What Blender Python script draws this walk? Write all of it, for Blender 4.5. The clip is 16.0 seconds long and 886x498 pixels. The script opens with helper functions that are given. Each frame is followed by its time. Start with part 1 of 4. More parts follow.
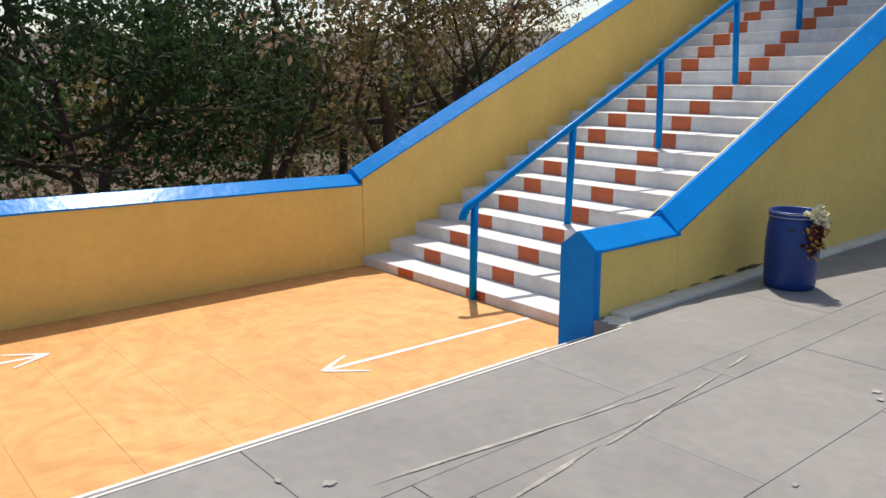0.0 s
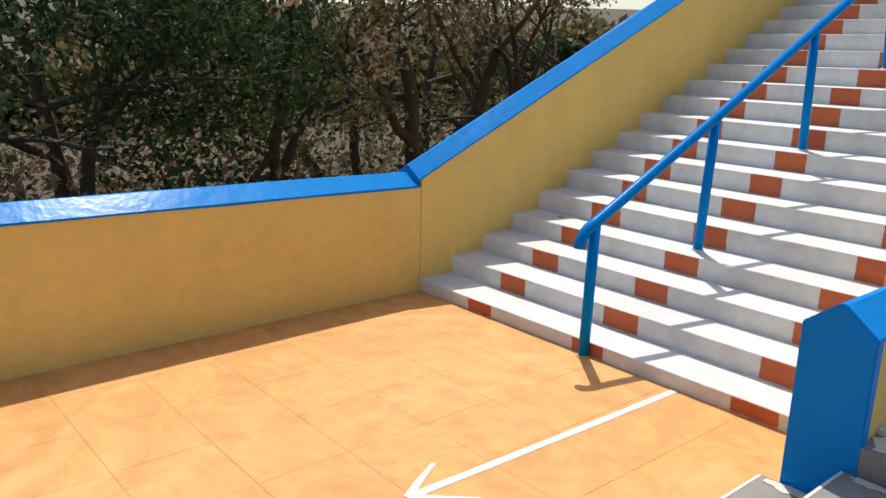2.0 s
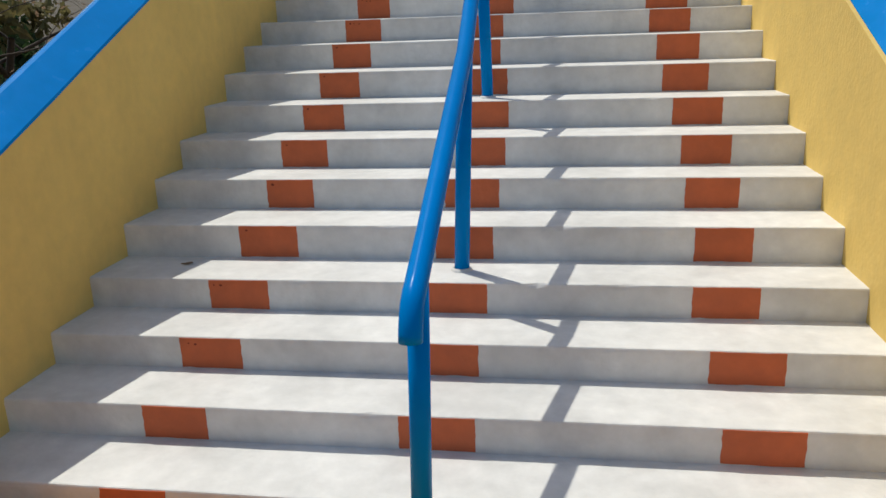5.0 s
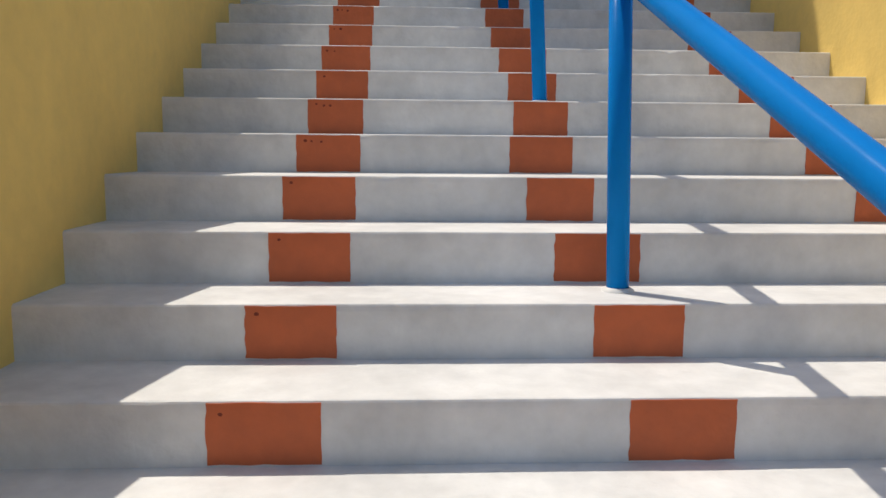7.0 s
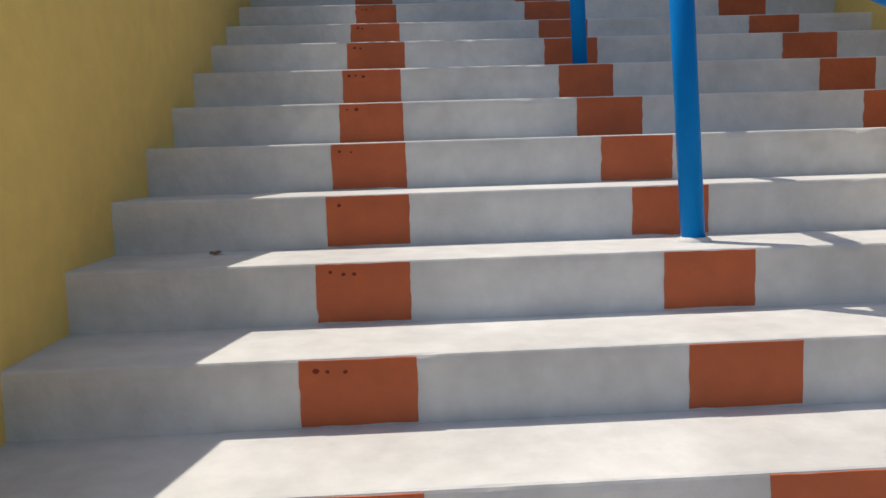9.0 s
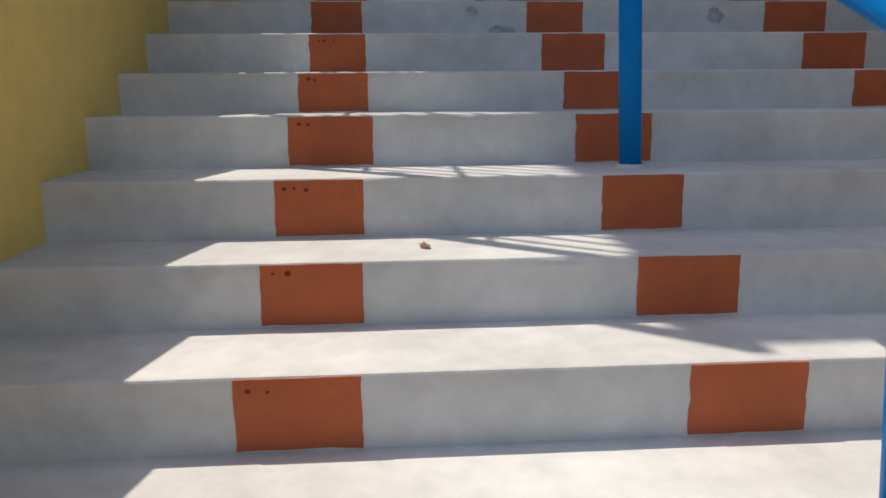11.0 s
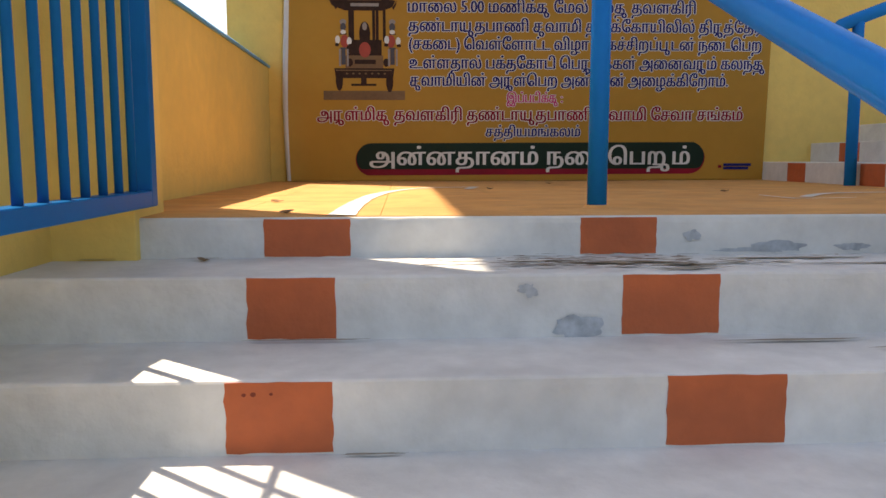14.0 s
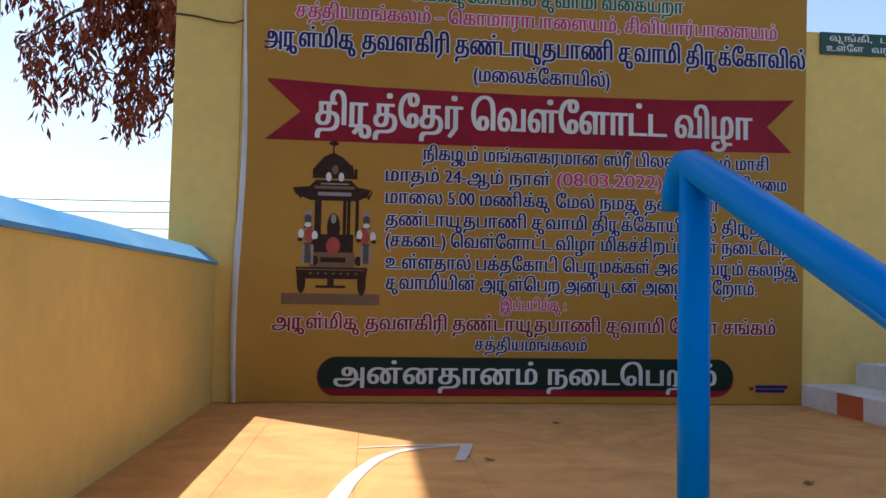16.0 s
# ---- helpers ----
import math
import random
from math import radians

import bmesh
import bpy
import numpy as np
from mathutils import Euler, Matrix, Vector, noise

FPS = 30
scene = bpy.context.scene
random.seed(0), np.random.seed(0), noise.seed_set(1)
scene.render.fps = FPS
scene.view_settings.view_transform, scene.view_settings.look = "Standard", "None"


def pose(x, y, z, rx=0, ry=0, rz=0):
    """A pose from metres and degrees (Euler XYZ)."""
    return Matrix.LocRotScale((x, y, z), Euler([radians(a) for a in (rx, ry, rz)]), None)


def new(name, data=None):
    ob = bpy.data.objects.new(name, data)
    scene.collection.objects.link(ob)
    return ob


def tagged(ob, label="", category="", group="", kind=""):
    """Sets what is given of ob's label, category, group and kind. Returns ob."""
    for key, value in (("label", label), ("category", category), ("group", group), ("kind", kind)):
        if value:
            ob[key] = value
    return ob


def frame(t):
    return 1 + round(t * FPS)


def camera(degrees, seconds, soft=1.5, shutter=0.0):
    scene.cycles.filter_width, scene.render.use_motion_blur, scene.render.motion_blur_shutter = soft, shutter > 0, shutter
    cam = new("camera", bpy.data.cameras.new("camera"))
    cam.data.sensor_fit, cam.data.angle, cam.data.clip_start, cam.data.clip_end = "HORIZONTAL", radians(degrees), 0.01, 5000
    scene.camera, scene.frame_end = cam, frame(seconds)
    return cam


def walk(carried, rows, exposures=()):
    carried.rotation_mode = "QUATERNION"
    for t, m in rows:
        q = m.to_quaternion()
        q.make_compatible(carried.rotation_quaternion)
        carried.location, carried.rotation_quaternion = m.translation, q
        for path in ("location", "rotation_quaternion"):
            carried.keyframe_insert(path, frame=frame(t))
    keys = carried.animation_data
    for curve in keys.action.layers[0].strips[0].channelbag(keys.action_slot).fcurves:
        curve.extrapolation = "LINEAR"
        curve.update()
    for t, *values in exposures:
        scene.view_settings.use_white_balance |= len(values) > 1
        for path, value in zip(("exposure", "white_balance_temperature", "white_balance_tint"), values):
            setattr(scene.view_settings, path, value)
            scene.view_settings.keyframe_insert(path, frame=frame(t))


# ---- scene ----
import itertools
from mathutils.geometry import delaunay_2d_cdt

cam = camera(58.53, 16.0)
PATH = [
    (0.0, pose(6.327, -4.245, 1.820, 77.64, 0.18, 50.26)),
    (0.5, pose(5.854, -4.039, 1.787, 75.62, 1.11, 48.82)),
    (1.0, pose(5.300, -3.916, 1.815, 75.82, -0.91, 51.01)),
    (1.5, pose(4.906, -3.739, 1.775, 75.55, -1.05, 51.69)),
    (2.0, pose(4.485, -3.602, 1.781, 75.80, -1.49, 49.90)),
    (2.5, pose(3.989, -3.269, 1.689, 75.05, -0.58, 48.92)),
    (3.0, pose(3.353, -3.020, 1.612, 66.65, -2.14, 43.07)),
    (3.5, pose(3.033, -2.840, 1.576, 71.08, -2.76, 34.01)),
    (3.7, pose(2.893, -2.823, 1.563, 72.20, -2.20, 29.13)),
    (5.8, pose(1.565, -1.232, 1.488, 76.13, 1.11, 3.81)),
    (6.0, pose(1.439, -1.004, 1.484, 78.34, -0.13, 3.71)),
    (6.5, pose(1.161, -0.400, 1.467, 80.85, -1.47, 1.15)),
    (7.0, pose(1.000, 0.229, 1.494, 82.93, -0.45, -2.85)),
    (7.4, pose(0.904, 0.600, 1.551, 88.52, 1.10, -2.84)),
    (7.5, pose(0.868, 0.666, 1.617, 87.03, 1.07, -2.34)),
    (8.0, pose(0.818, 1.011, 1.753, 85.69, 1.56, -2.22)),
    (10.3, pose(0.844, 2.456, 2.335, 79.85, 1.36, -3.83)),
    (10.5, pose(0.875, 2.566, 2.386, 79.66, 1.00, -3.61)),
    (11.0, pose(0.893, 2.843, 2.532, 79.07, 0.49, -4.07)),
    (11.5, pose(0.905, 3.111, 2.657, 77.67, 0.74, -4.36)),
    (12.0, pose(0.945, 3.356, 2.756, 78.08, 0.31, -2.68)),
    (12.5, pose(0.932, 3.608, 2.892, 78.35, -0.22, -2.69)),
    (13.0, pose(0.964, 3.876, 3.008, 78.65, 0.25, -1.37)),
    (13.5, pose(0.934, 4.151, 3.112, 79.76, -0.26, -2.63)),
    (14.0, pose(0.961, 4.425, 3.209, 83.47, 0.12, -3.00)),
    (14.5, pose(0.994, 4.655, 3.390, 86.73, -0.42, -2.21)),
    (15.0, pose(0.956, 4.881, 3.532, 88.03, 0.03, -2.85)),
    (15.3, pose(0.950, 5.002, 3.596, 88.95, -0.15, -3.13)),
    (15.5, pose(0.970, 5.134, 3.625, 90.33, -0.40, -3.23)),
    (15.8, pose(0.968, 5.313, 3.681, 92.29, -0.72, -4.12)),
    (16.0, pose(0.938, 5.417, 3.699, 93.24, -1.03, -5.24)),
]
# -- end path --
walk(cam, PATH, [(0.0, 0.2, 6700, 10), (2.4, 0.13, 6750, 7), (3.0, -0.17, 6650, 2), (3.5, -0.18, 6600, 2), (5.8, -0.3, 6650, 8), (7.4, -0.06, 7000, 10), (8.2, -0.1, 6950, 10), (10.3, -0.25, 7050, 10), (11.5, -0.03, 7150, 10),
                 (12.5, 0.12, 7500, 12), (13.0, 0.26, 7900, 12), (13.5, 0.55, 8200, 12), (14.0, 1.08, 8300, 12), (14.5, 1.32, 8300, 12), (15.0, 1.06, 8200, 13), (15.5, 0.83, 7700, 14), (16.0, 0.76, 6250, 11)])


# ---- light ----
SUN_WAY = Vector((0.388, -0.345, -1.0)).normalized()
elevation = math.asin(-SUN_WAY.z)
azimuth = math.atan2(-SUN_WAY.x, -SUN_WAY.y)
world = bpy.data.worlds.new("sky")
scene.world = world
world.use_nodes = True
wn = world.node_tree.nodes
sky = wn.new("ShaderNodeTexSky")
sky.sky_type, sky.sun_disc = "NISHITA", False
sky.sun_elevation, sky.sun_rotation = elevation, azimuth
sky.air_density, sky.dust_density, sky.ozone_density = 1.0, 1.7, 1.0
wn["Background"].inputs[1].default_value = 0.136
world.node_tree.links.new(sky.outputs[0], wn["Background"].inputs[0])
sun = new("sun", bpy.data.lights.new("sun", "SUN"))
sun.data.energy, sun.data.angle, sun.data.color = 3.75, radians(0.55), (1.0, 0.95, 0.87)
sun.rotation_euler = SUN_WAY.to_track_quat("-Z", "Y").to_euler()
sun.location = (0, 0, 30)


# ---- materials ----
def material(name, color, rough=0.7, metal=0.0, grain=0.08, scale=14.0, stain=0.12, stain_scale=1.3,
             bump=0.15, bump_scale=60.0, second=None, vary=0.0, spec=0.5, swirl=0.0):
    """Painted or natural surface: base colour with stains at a large scale, grain at a small one, and a fine relief."""
    m = bpy.data.materials.new(name)
    m.use_nodes = True
    n, link = m.node_tree.nodes, m.node_tree.links.new
    b = n["Principled BSDF"]
    b.inputs["Roughness"].default_value, b.inputs["Metallic"].default_value = rough, metal
    b.inputs["Specular IOR Level"].default_value = spec
    co = n.new("ShaderNodeNewGeometry")
    big, small, fine = (n.new("ShaderNodeTexNoise") for _ in range(3))
    for tex, s, d in ((big, stain_scale, 6), (small, scale, 4), (fine, bump_scale, 5)):
        tex.inputs["Scale"].default_value, tex.inputs["Detail"].default_value = s, d
        link(co.outputs["Position"], tex.inputs["Vector"])
    big.inputs["Roughness"].default_value = 0.65
    big.inputs["Distortion"].default_value = swirl
    ramp = n.new("ShaderNodeValToRGB")
    ramp.color_ramp.elements[0].position, ramp.color_ramp.elements[1].position = 0.36, 0.66
    other = second or [c * (1 - stain * 2.2) for c in color[:3]]
    ramp.color_ramp.elements[0].color = (*other, 1)
    ramp.color_ramp.elements[1].color = (*color[:3], 1)
    link(big.outputs["Fac"], ramp.inputs[0])
    hsv = n.new("ShaderNodeHueSaturation")
    rng = n.new("ShaderNodeMapRange")
    rng.inputs["To Min"].default_value, rng.inputs["To Max"].default_value = 1 - grain * 2, 1 + grain * 2
    rng.inputs["From Min"].default_value, rng.inputs["From Max"].default_value = 0.2, 0.8
    link(small.outputs["Fac"], rng.inputs["Value"])
    value = rng.outputs[0]
    if vary:
        info = n.new("ShaderNodeObjectInfo")
        isl = n.new("ShaderNodeNewGeometry")
        add = n.new("ShaderNodeMath")
        add.operation = "ADD"
        link(info.outputs["Random"], add.inputs[0])
        link(isl.outputs["Random Per Island"], add.inputs[1])
        r2 = n.new("ShaderNodeMapRange")
        r2.inputs["From Max"].default_value = 2
        r2.inputs["To Min"].default_value, r2.inputs["To Max"].default_value = 1 - vary, 1 + vary
        link(add.outputs[0], r2.inputs["Value"])
        mul = n.new("ShaderNodeMath")
        mul.operation = "MULTIPLY"
        link(value, mul.inputs[0])
        link(r2.outputs[0], mul.inputs[1])
        value = mul.outputs[0]
    link(ramp.outputs[0], hsv.inputs["Color"])
    link(value, hsv.inputs["Value"])
    link(hsv.outputs[0], b.inputs["Base Color"])
    rr = n.new("ShaderNodeMapRange")
    rr.inputs["To Min"].default_value, rr.inputs["To Max"].default_value = max(0.02, rough - 0.1), min(1, rough + 0.1)
    link(small.outputs["Fac"], rr.inputs["Value"])
    link(rr.outputs[0], b.inputs["Roughness"])
    if bump:
        bp = n.new("ShaderNodeBump")
        bp.inputs["Strength"].default_value, bp.inputs["Distance"].default_value = bump, 0.01
        link(fine.outputs["Fac"], bp.inputs["Height"])
        link(bp.outputs[0], b.inputs["Normal"])
    return m


YELLOW = material("yellow_wall_paint", (0.84, 0.585, 0.165), 0.75, grain=0.03, stain=0.05, bump=0.25, bump_scale=45)
BLUE = material("blue_gloss_paint", (0.0, 0.245, 0.70), 0.24, grain=0.03, stain=0.06, bump=0.18, bump_scale=16, spec=0.07)
PALE_BLUE = material("weathered_blue_paint", (0.06, 0.30, 0.62), 0.5, grain=0.05, stain=0.08, second=(0.16, 0.40, 0.66), bump=0.2, bump_scale=22)
RAIL_BLUE = material("blue_enamel", (0.0, 0.208, 0.62), 0.22, grain=0.02, stain=0.05, bump=0.05, bump_scale=25, spec=0.03)
GATE_BLUE = material("blue_gate_enamel", (0.0, 0.125, 0.36), 0.35, grain=0.03, stain=0.05, bump=0.05, bump_scale=25, spec=0.03)
WHITE = material("white_step_paint", (0.74, 0.735, 0.72), 0.7, grain=0.045, stain=0.09, stain_scale=2.6, bump=0.35, bump_scale=28)
CREAM = material("cream_paint", (0.72, 0.68, 0.58), 0.7, grain=0.04, stain=0.08, stain_scale=2.6, bump=0.3, bump_scale=35)
ORANGE = material("orange_block_paint", (0.56, 0.13, 0.045), 0.7, grain=0.05, stain=0.08, stain_scale=4, bump=0.3, bump_scale=40)
RUST = material("rust_spots", (0.20, 0.035, 0.015), 0.8, grain=0.1, bump=0)
GRIME = material("grey_grime", (0.49, 0.52, 0.56), 0.9, grain=0.15, scale=40, bump=0.1)
FLECK = material("dark_silt", (0.20, 0.145, 0.095), 0.95, grain=0.2, scale=60, bump=0.3, vary=0.4)
FOOT_BROWN = material("wall_foot_brown", (0.09, 0.07, 0.045), 0.85, grain=0.15, scale=40, bump=0.2)
SILT = material("brown_silt", (0.36, 0.30, 0.23), 0.95, grain=0.2, scale=50, bump=0.3)
FLOOR = material("apricot_floor_paint", (0.72, 0.36, 0.115), 0.7, grain=0.06, scale=9, stain=0.05, stain_scale=1.5, bump=0.3, bump_scale=26, second=(0.57, 0.27, 0.082), vary=0.03, swirl=3.2)
n, link = FLOOR.node_tree.nodes, FLOOR.node_tree.links.new    # curved scrubbing marks in the floor paint
rings, mask, amount, tone = n.new("ShaderNodeTexWave"), n.new("ShaderNodeTexNoise"), n.new("ShaderNodeMath"), n.new("ShaderNodeMixRGB")
rings.wave_type, rings.rings_direction = "RINGS", "SPHERICAL"
move = n.new("ShaderNodeMapping")
move.inputs["Location"].default_value = (-1.9, 1.6, 0.0)
where = n.new("ShaderNodeNewGeometry")
link(where.outputs["Position"], move.inputs[0])
link(move.outputs[0], rings.inputs["Vector"])
link(where.outputs["Position"], mask.inputs["Vector"])
for name, v in (("Scale", 1.1), ("Distortion", 13.0), ("Detail", 3.0), ("Detail Scale", 1.1), ("Detail Roughness", 0.6)):
    rings.inputs[name].default_value = v
mask.inputs["Scale"].default_value = 0.9
amount.operation = "MULTIPLY"
link(rings.outputs["Fac"], amount.inputs[0])
patch = n.new("ShaderNodeMapRange")
patch.inputs["From Min"].default_value, patch.inputs["From Max"].default_value = 0.46, 0.66
link(mask.outputs["Fac"], patch.inputs["Value"])
link(patch.outputs[0], amount.inputs[1])
half = n.new("ShaderNodeMath")
half.operation = "MULTIPLY"
half.inputs[1].default_value = 0.26
link(amount.outputs[0], half.inputs[0])
paint = n["Principled BSDF"].inputs["Base Color"].links[0].from_socket
tone.inputs[2].default_value = (0.80, 0.50, 0.22, 1)
link(half.outputs[0], tone.inputs[0])
link(paint, tone.inputs[1])
link(tone.outputs[0], n["Principled BSDF"].inputs["Base Color"])
LINE = material("white_line_paint", (0.78, 0.75, 0.70), 0.7, grain=0.06, bump=0.2)
STONE = material("grey_paving_stone", (0.27, 0.255, 0.235), 0.8, grain=0.06, stain=0.10, stain_scale=0.9, bump=0.3, bump_scale=40, vary=0.10)
MORTAR = material("pale_mortar", (0.40, 0.375, 0.34), 0.9, grain=0.12, scale=30, stain=0.15, stain_scale=6, bump=0.3)
JOINT = material("dark_joint", (0.10, 0.09, 0.08), 0.95, bump=0.1)
EARTH = material("dry_earth", (0.10, 0.078, 0.05), 0.95, grain=0.15, stain=0.2, stain_scale=0.4, bump=0.5, bump_scale=8)
BARK = material("grey_brown_bark", (0.095, 0.073, 0.055), 0.95, grain=0.2, scale=20, stain=0.2, bump=0.8, bump_scale=18)
LEAF_GREEN = material("dark_green_leaf", (0.042, 0.078, 0.030), 0.7, grain=0.1, vary=0.15, bump=0, second=(0.036, 0.062, 0.022), spec=0.12)
LEAF_OLIVE = material("olive_leaf", (0.20, 0.18, 0.07), 0.6, grain=0.1, vary=0.25, bump=0, second=(0.14, 0.105, 0.042), spec=0.12)
LEAF_DRY = material("dry_brown_leaf", (0.34, 0.24, 0.15), 0.7, grain=0.1, vary=0.25, bump=0, second=(0.24, 0.155, 0.10), spec=0.12)
LEAF_COPPER = material("copper_leaf", (0.30, 0.085, 0.04), 0.65, grain=0.1, vary=0.35, bump=0, second=(0.22, 0.06, 0.03), spec=0.12)
for m in (LEAF_GREEN, LEAF_OLIVE, LEAF_DRY):
    n, link = m.node_tree.nodes, m.node_tree.links.new
    thin, mix = n.new("ShaderNodeBsdfTranslucent"), n.new("ShaderNodeMixShader")
    mix.inputs[0].default_value = 0.4
    link(n["Principled BSDF"].inputs["Base Color"].links[0].from_socket, thin.inputs["Color"])
    link(n["Principled BSDF"].outputs[0], mix.inputs[1])
    link(thin.outputs[0], mix.inputs[2])
    link(mix.outputs[0], n["Material Output"].inputs["Surface"])
BARREL = material("blue_plastic", (0.0, 0.035, 0.20), 0.38, grain=0.03, stain=0.08, bump=0.05)
# Darker copy of the drum's blue: the shade inside its handle recess.
BARREL_SHADE = material("shaded_blue_plastic", (0.0, 0.02, 0.09), 0.5, bump=0.05)
STEEL = material("galvanised_band", (0.45, 0.47, 0.5), 0.35, 0.9, bump=0.05)
CREAM_PETAL = material("cream_petals", (0.75, 0.68, 0.45), 0.8, vary=0.2, bump=0)
YELLOW_PETAL = material("yellow_petals", (0.70, 0.40, 0.06), 0.8, vary=0.2, bump=0)
MAROON_PETAL = material("maroon_petals", (0.10, 0.012, 0.015), 0.8, vary=0.2, bump=0)
SHEET = material("printed_vinyl_ochre", (0.47, 0.25, 0.045), 0.42, grain=0.015, stain=0.05, stain_scale=0.8, bump=0.03, second=(0.40, 0.205, 0.032), spec=0.14)
SHEET_WHITE = material("white_vinyl", (0.75, 0.72, 0.72), 0.5, grain=0.02, bump=0.02)
NAVY = material("navy_ink", (0.02, 0.022, 0.16), 0.45, grain=0.02, bump=0, spec=0.14)
INK_WHITE = material("white_ink", (0.75, 0.74, 0.72), 0.45, grain=0.02, bump=0, spec=0.14)
INK_PINK = material("pink_ink", (0.62, 0.06, 0.20), 0.45, grain=0.02, bump=0, spec=0.14)
INK_GREEN = material("green_ink", (0.02, 0.16, 0.09), 0.45, grain=0.02, bump=0, spec=0.14)
INK_RED = material("crimson_ink", (0.30, 0.012, 0.03), 0.45, grain=0.02, stain=0.15, stain_scale=2, bump=0, spec=0.14)
INK_DARK = material("dark_green_ink", (0.012, 0.03, 0.02), 0.45, grain=0.02, bump=0, spec=0.14)
INK_BROWN = material("dark_brown_ink", (0.05, 0.022, 0.015), 0.45, grain=0.05, scale=60, bump=0, stain=0.2, stain_scale=20, spec=0.14)
INK_TAN = material("tan_ink", (0.22, 0.13, 0.07), 0.45, grain=0.05, scale=60, bump=0, spec=0.14)
INK_ROSE = material("red_ink", (0.42, 0.08, 0.06), 0.45, grain=0.05, bump=0, spec=0.14)
INK_GREY = material("pale_grey_ink", (0.34, 0.30, 0.28), 0.45, grain=0.06, scale=60, bump=0, spec=0.14)
INK_SLATE = material("slate_ink", (0.09, 0.085, 0.10), 0.45, grain=0.06, scale=60, bump=0, spec=0.14)
SIGN_GREEN = material("green_sign_enamel", (0.01, 0.07, 0.045), 0.4, bump=0.02)
WIRE = material("black_cable", (0.03, 0.03, 0.035), 0.6, bump=0)


# ---- building helpers ----
def mesh_from(name, bm, mat):
    bmesh.ops.recalc_face_normals(bm, faces=bm.faces)
    me = bpy.data.meshes.new(name)
    bm.to_mesh(me)
    bm.free()
    for m in (mat if isinstance(mat, (list, tuple)) else [mat]):
        me.materials.append(m)
    return me


def part(name, bm, mat, parent=None, label=""):
    ob = new(name, mesh_from(name, bm, mat))
    if parent:
        ob.parent = parent
    return tagged(ob, label)


def add_box(bm, x0, x1, y0, y1, z0, z1, bevel=0.0, mat=0):
    vs = [bm.verts.new((x, y, z)) for z in (z0, z1) for y in (y0, y1) for x in (x0, x1)]
    fs = [bm.faces.new([vs[i] for i in q]) for q in
          ((0, 2, 3, 1), (4, 5, 7, 6), (0, 1, 5, 4), (2, 6, 7, 3), (0, 4, 6, 2), (1, 3, 7, 5))]
    for f in fs:
        f.material_index = mat
    if bevel:
        es = {e for f in fs for e in f.edges}
        bmesh.ops.bevel(bm, geom=list(es), offset=bevel, segments=2, affect="EDGES", profile=0.5)
    return bm


def box(*a, bevel=0.0):
    return add_box(bmesh.new(), *a, bevel=bevel)


def loft(bm, rings, close=True, caps=True, smooth=False):
    """Skin a row of rings of equal length."""
    vr = [[bm.verts.new(p) for p in r] for r in rings]
    n = len(vr[0])
    for a, b in zip(vr, vr[1:]):
        for i in range(n if close else n - 1):
            f = bm.faces.new((a[i], a[(i + 1) % n], b[(i + 1) % n], b[i]))
            f.smooth = smooth
    if caps:
        bm.faces.new(vr[0][::-1])
        bm.faces.new(vr[-1])
    return bm


def tube(bm, path, radius, sides=16, caps=True):
    """A round bar along a path; radius: one number or one for each point."""
    path = [Vector(q) for q in path]
    rad = radius if isinstance(radius, (list, tuple)) else [radius] * len(path)
    rings = []
    up = None
    for i, q in enumerate(path):
        d = (path[min(i + 1, len(path) - 1)] - path[max(i - 1, 0)]).normalized()
        if up is None:
            up = Vector((0, 0, 1)) if abs(d.z) < 0.9 else Vector((1, 0, 0))
        side = d.cross(up).normalized()
        up = side.cross(d).normalized()
        rings.append([q + (side * math.cos(a) + up * math.sin(a)) * rad[i] for a in (k * 2 * math.pi / sides for k in range(sides))])
    return loft(bm, rings, caps=caps, smooth=True)


def extrude_x(bm, profile, x0, x1):
    """A profile of (y, z) drawn from x0 to x1."""
    return loft(bm, [[(x, y, z) for y, z in profile] for x in (x0, x1)])


def extrude_y(bm, profile, y0, y1, dz=0.0):
    """A profile of (x, z) drawn from y0 to y1, rising by dz."""
    return loft(bm, [[(x, y0, z) for x, z in profile], [(x, y1, z + dz) for x, z in profile]])


def thing(name, label, category, kind="", group="", at=(0, 0, 0)):
    ob = new(name)
    ob.location = at
    return tagged(ob, label, category, group, kind)


# ---- plan ----
RISE, STEPS = 0.145, 21
RISES = [0.0893, 0.1332, 0.1336, 0.1360, 0.1551, 0.1490, 0.1508, 0.1490, 0.1565, 0.1557, 0.1470, 0.1534, 0.1508, 0.1542, 0.1512, 0.1579, 0.1572, 0.1371, 0.1551, 0.1580, 0.1148]
GOINGS = [0.3186, 0.3184, 0.3137, 0.3228, 0.3362, 0.3167, 0.3397, 0.3273, 0.3449, 0.3354, 0.3375, 0.3381, 0.3382, 0.3275, 0.3304, 0.3434, 0.3349, 0.3485, 0.3437, 0.3481]
STEP_Z = list(itertools.accumulate(RISES, initial=0.0))     # top of step k at STEP_Z[k]
STEP_Y = list(itertools.accumulate(GOINGS, initial=0.0))    # riser of step k at STEP_Y[k - 1]
SLOPE = 0.459
TOP, TOP_Y = STEP_Z[-1], STEP_Y[-1]
XR0, XR1 = 3.195, 3.49
PLAZA = 0.44
BACK_Y = 10.165
WAVE = random.Random(7)


def gable(x0, x1, z, rise, over=0.012, lip=0.015):
    m = (x0 + x1) / 2
    return [(x0 - over, z), (x1 + over, z), (x1 + over, z + lip), (m + 0.012, z + lip + rise), (m - 0.012, z + lip + rise), (x0 - over, z + lip)]


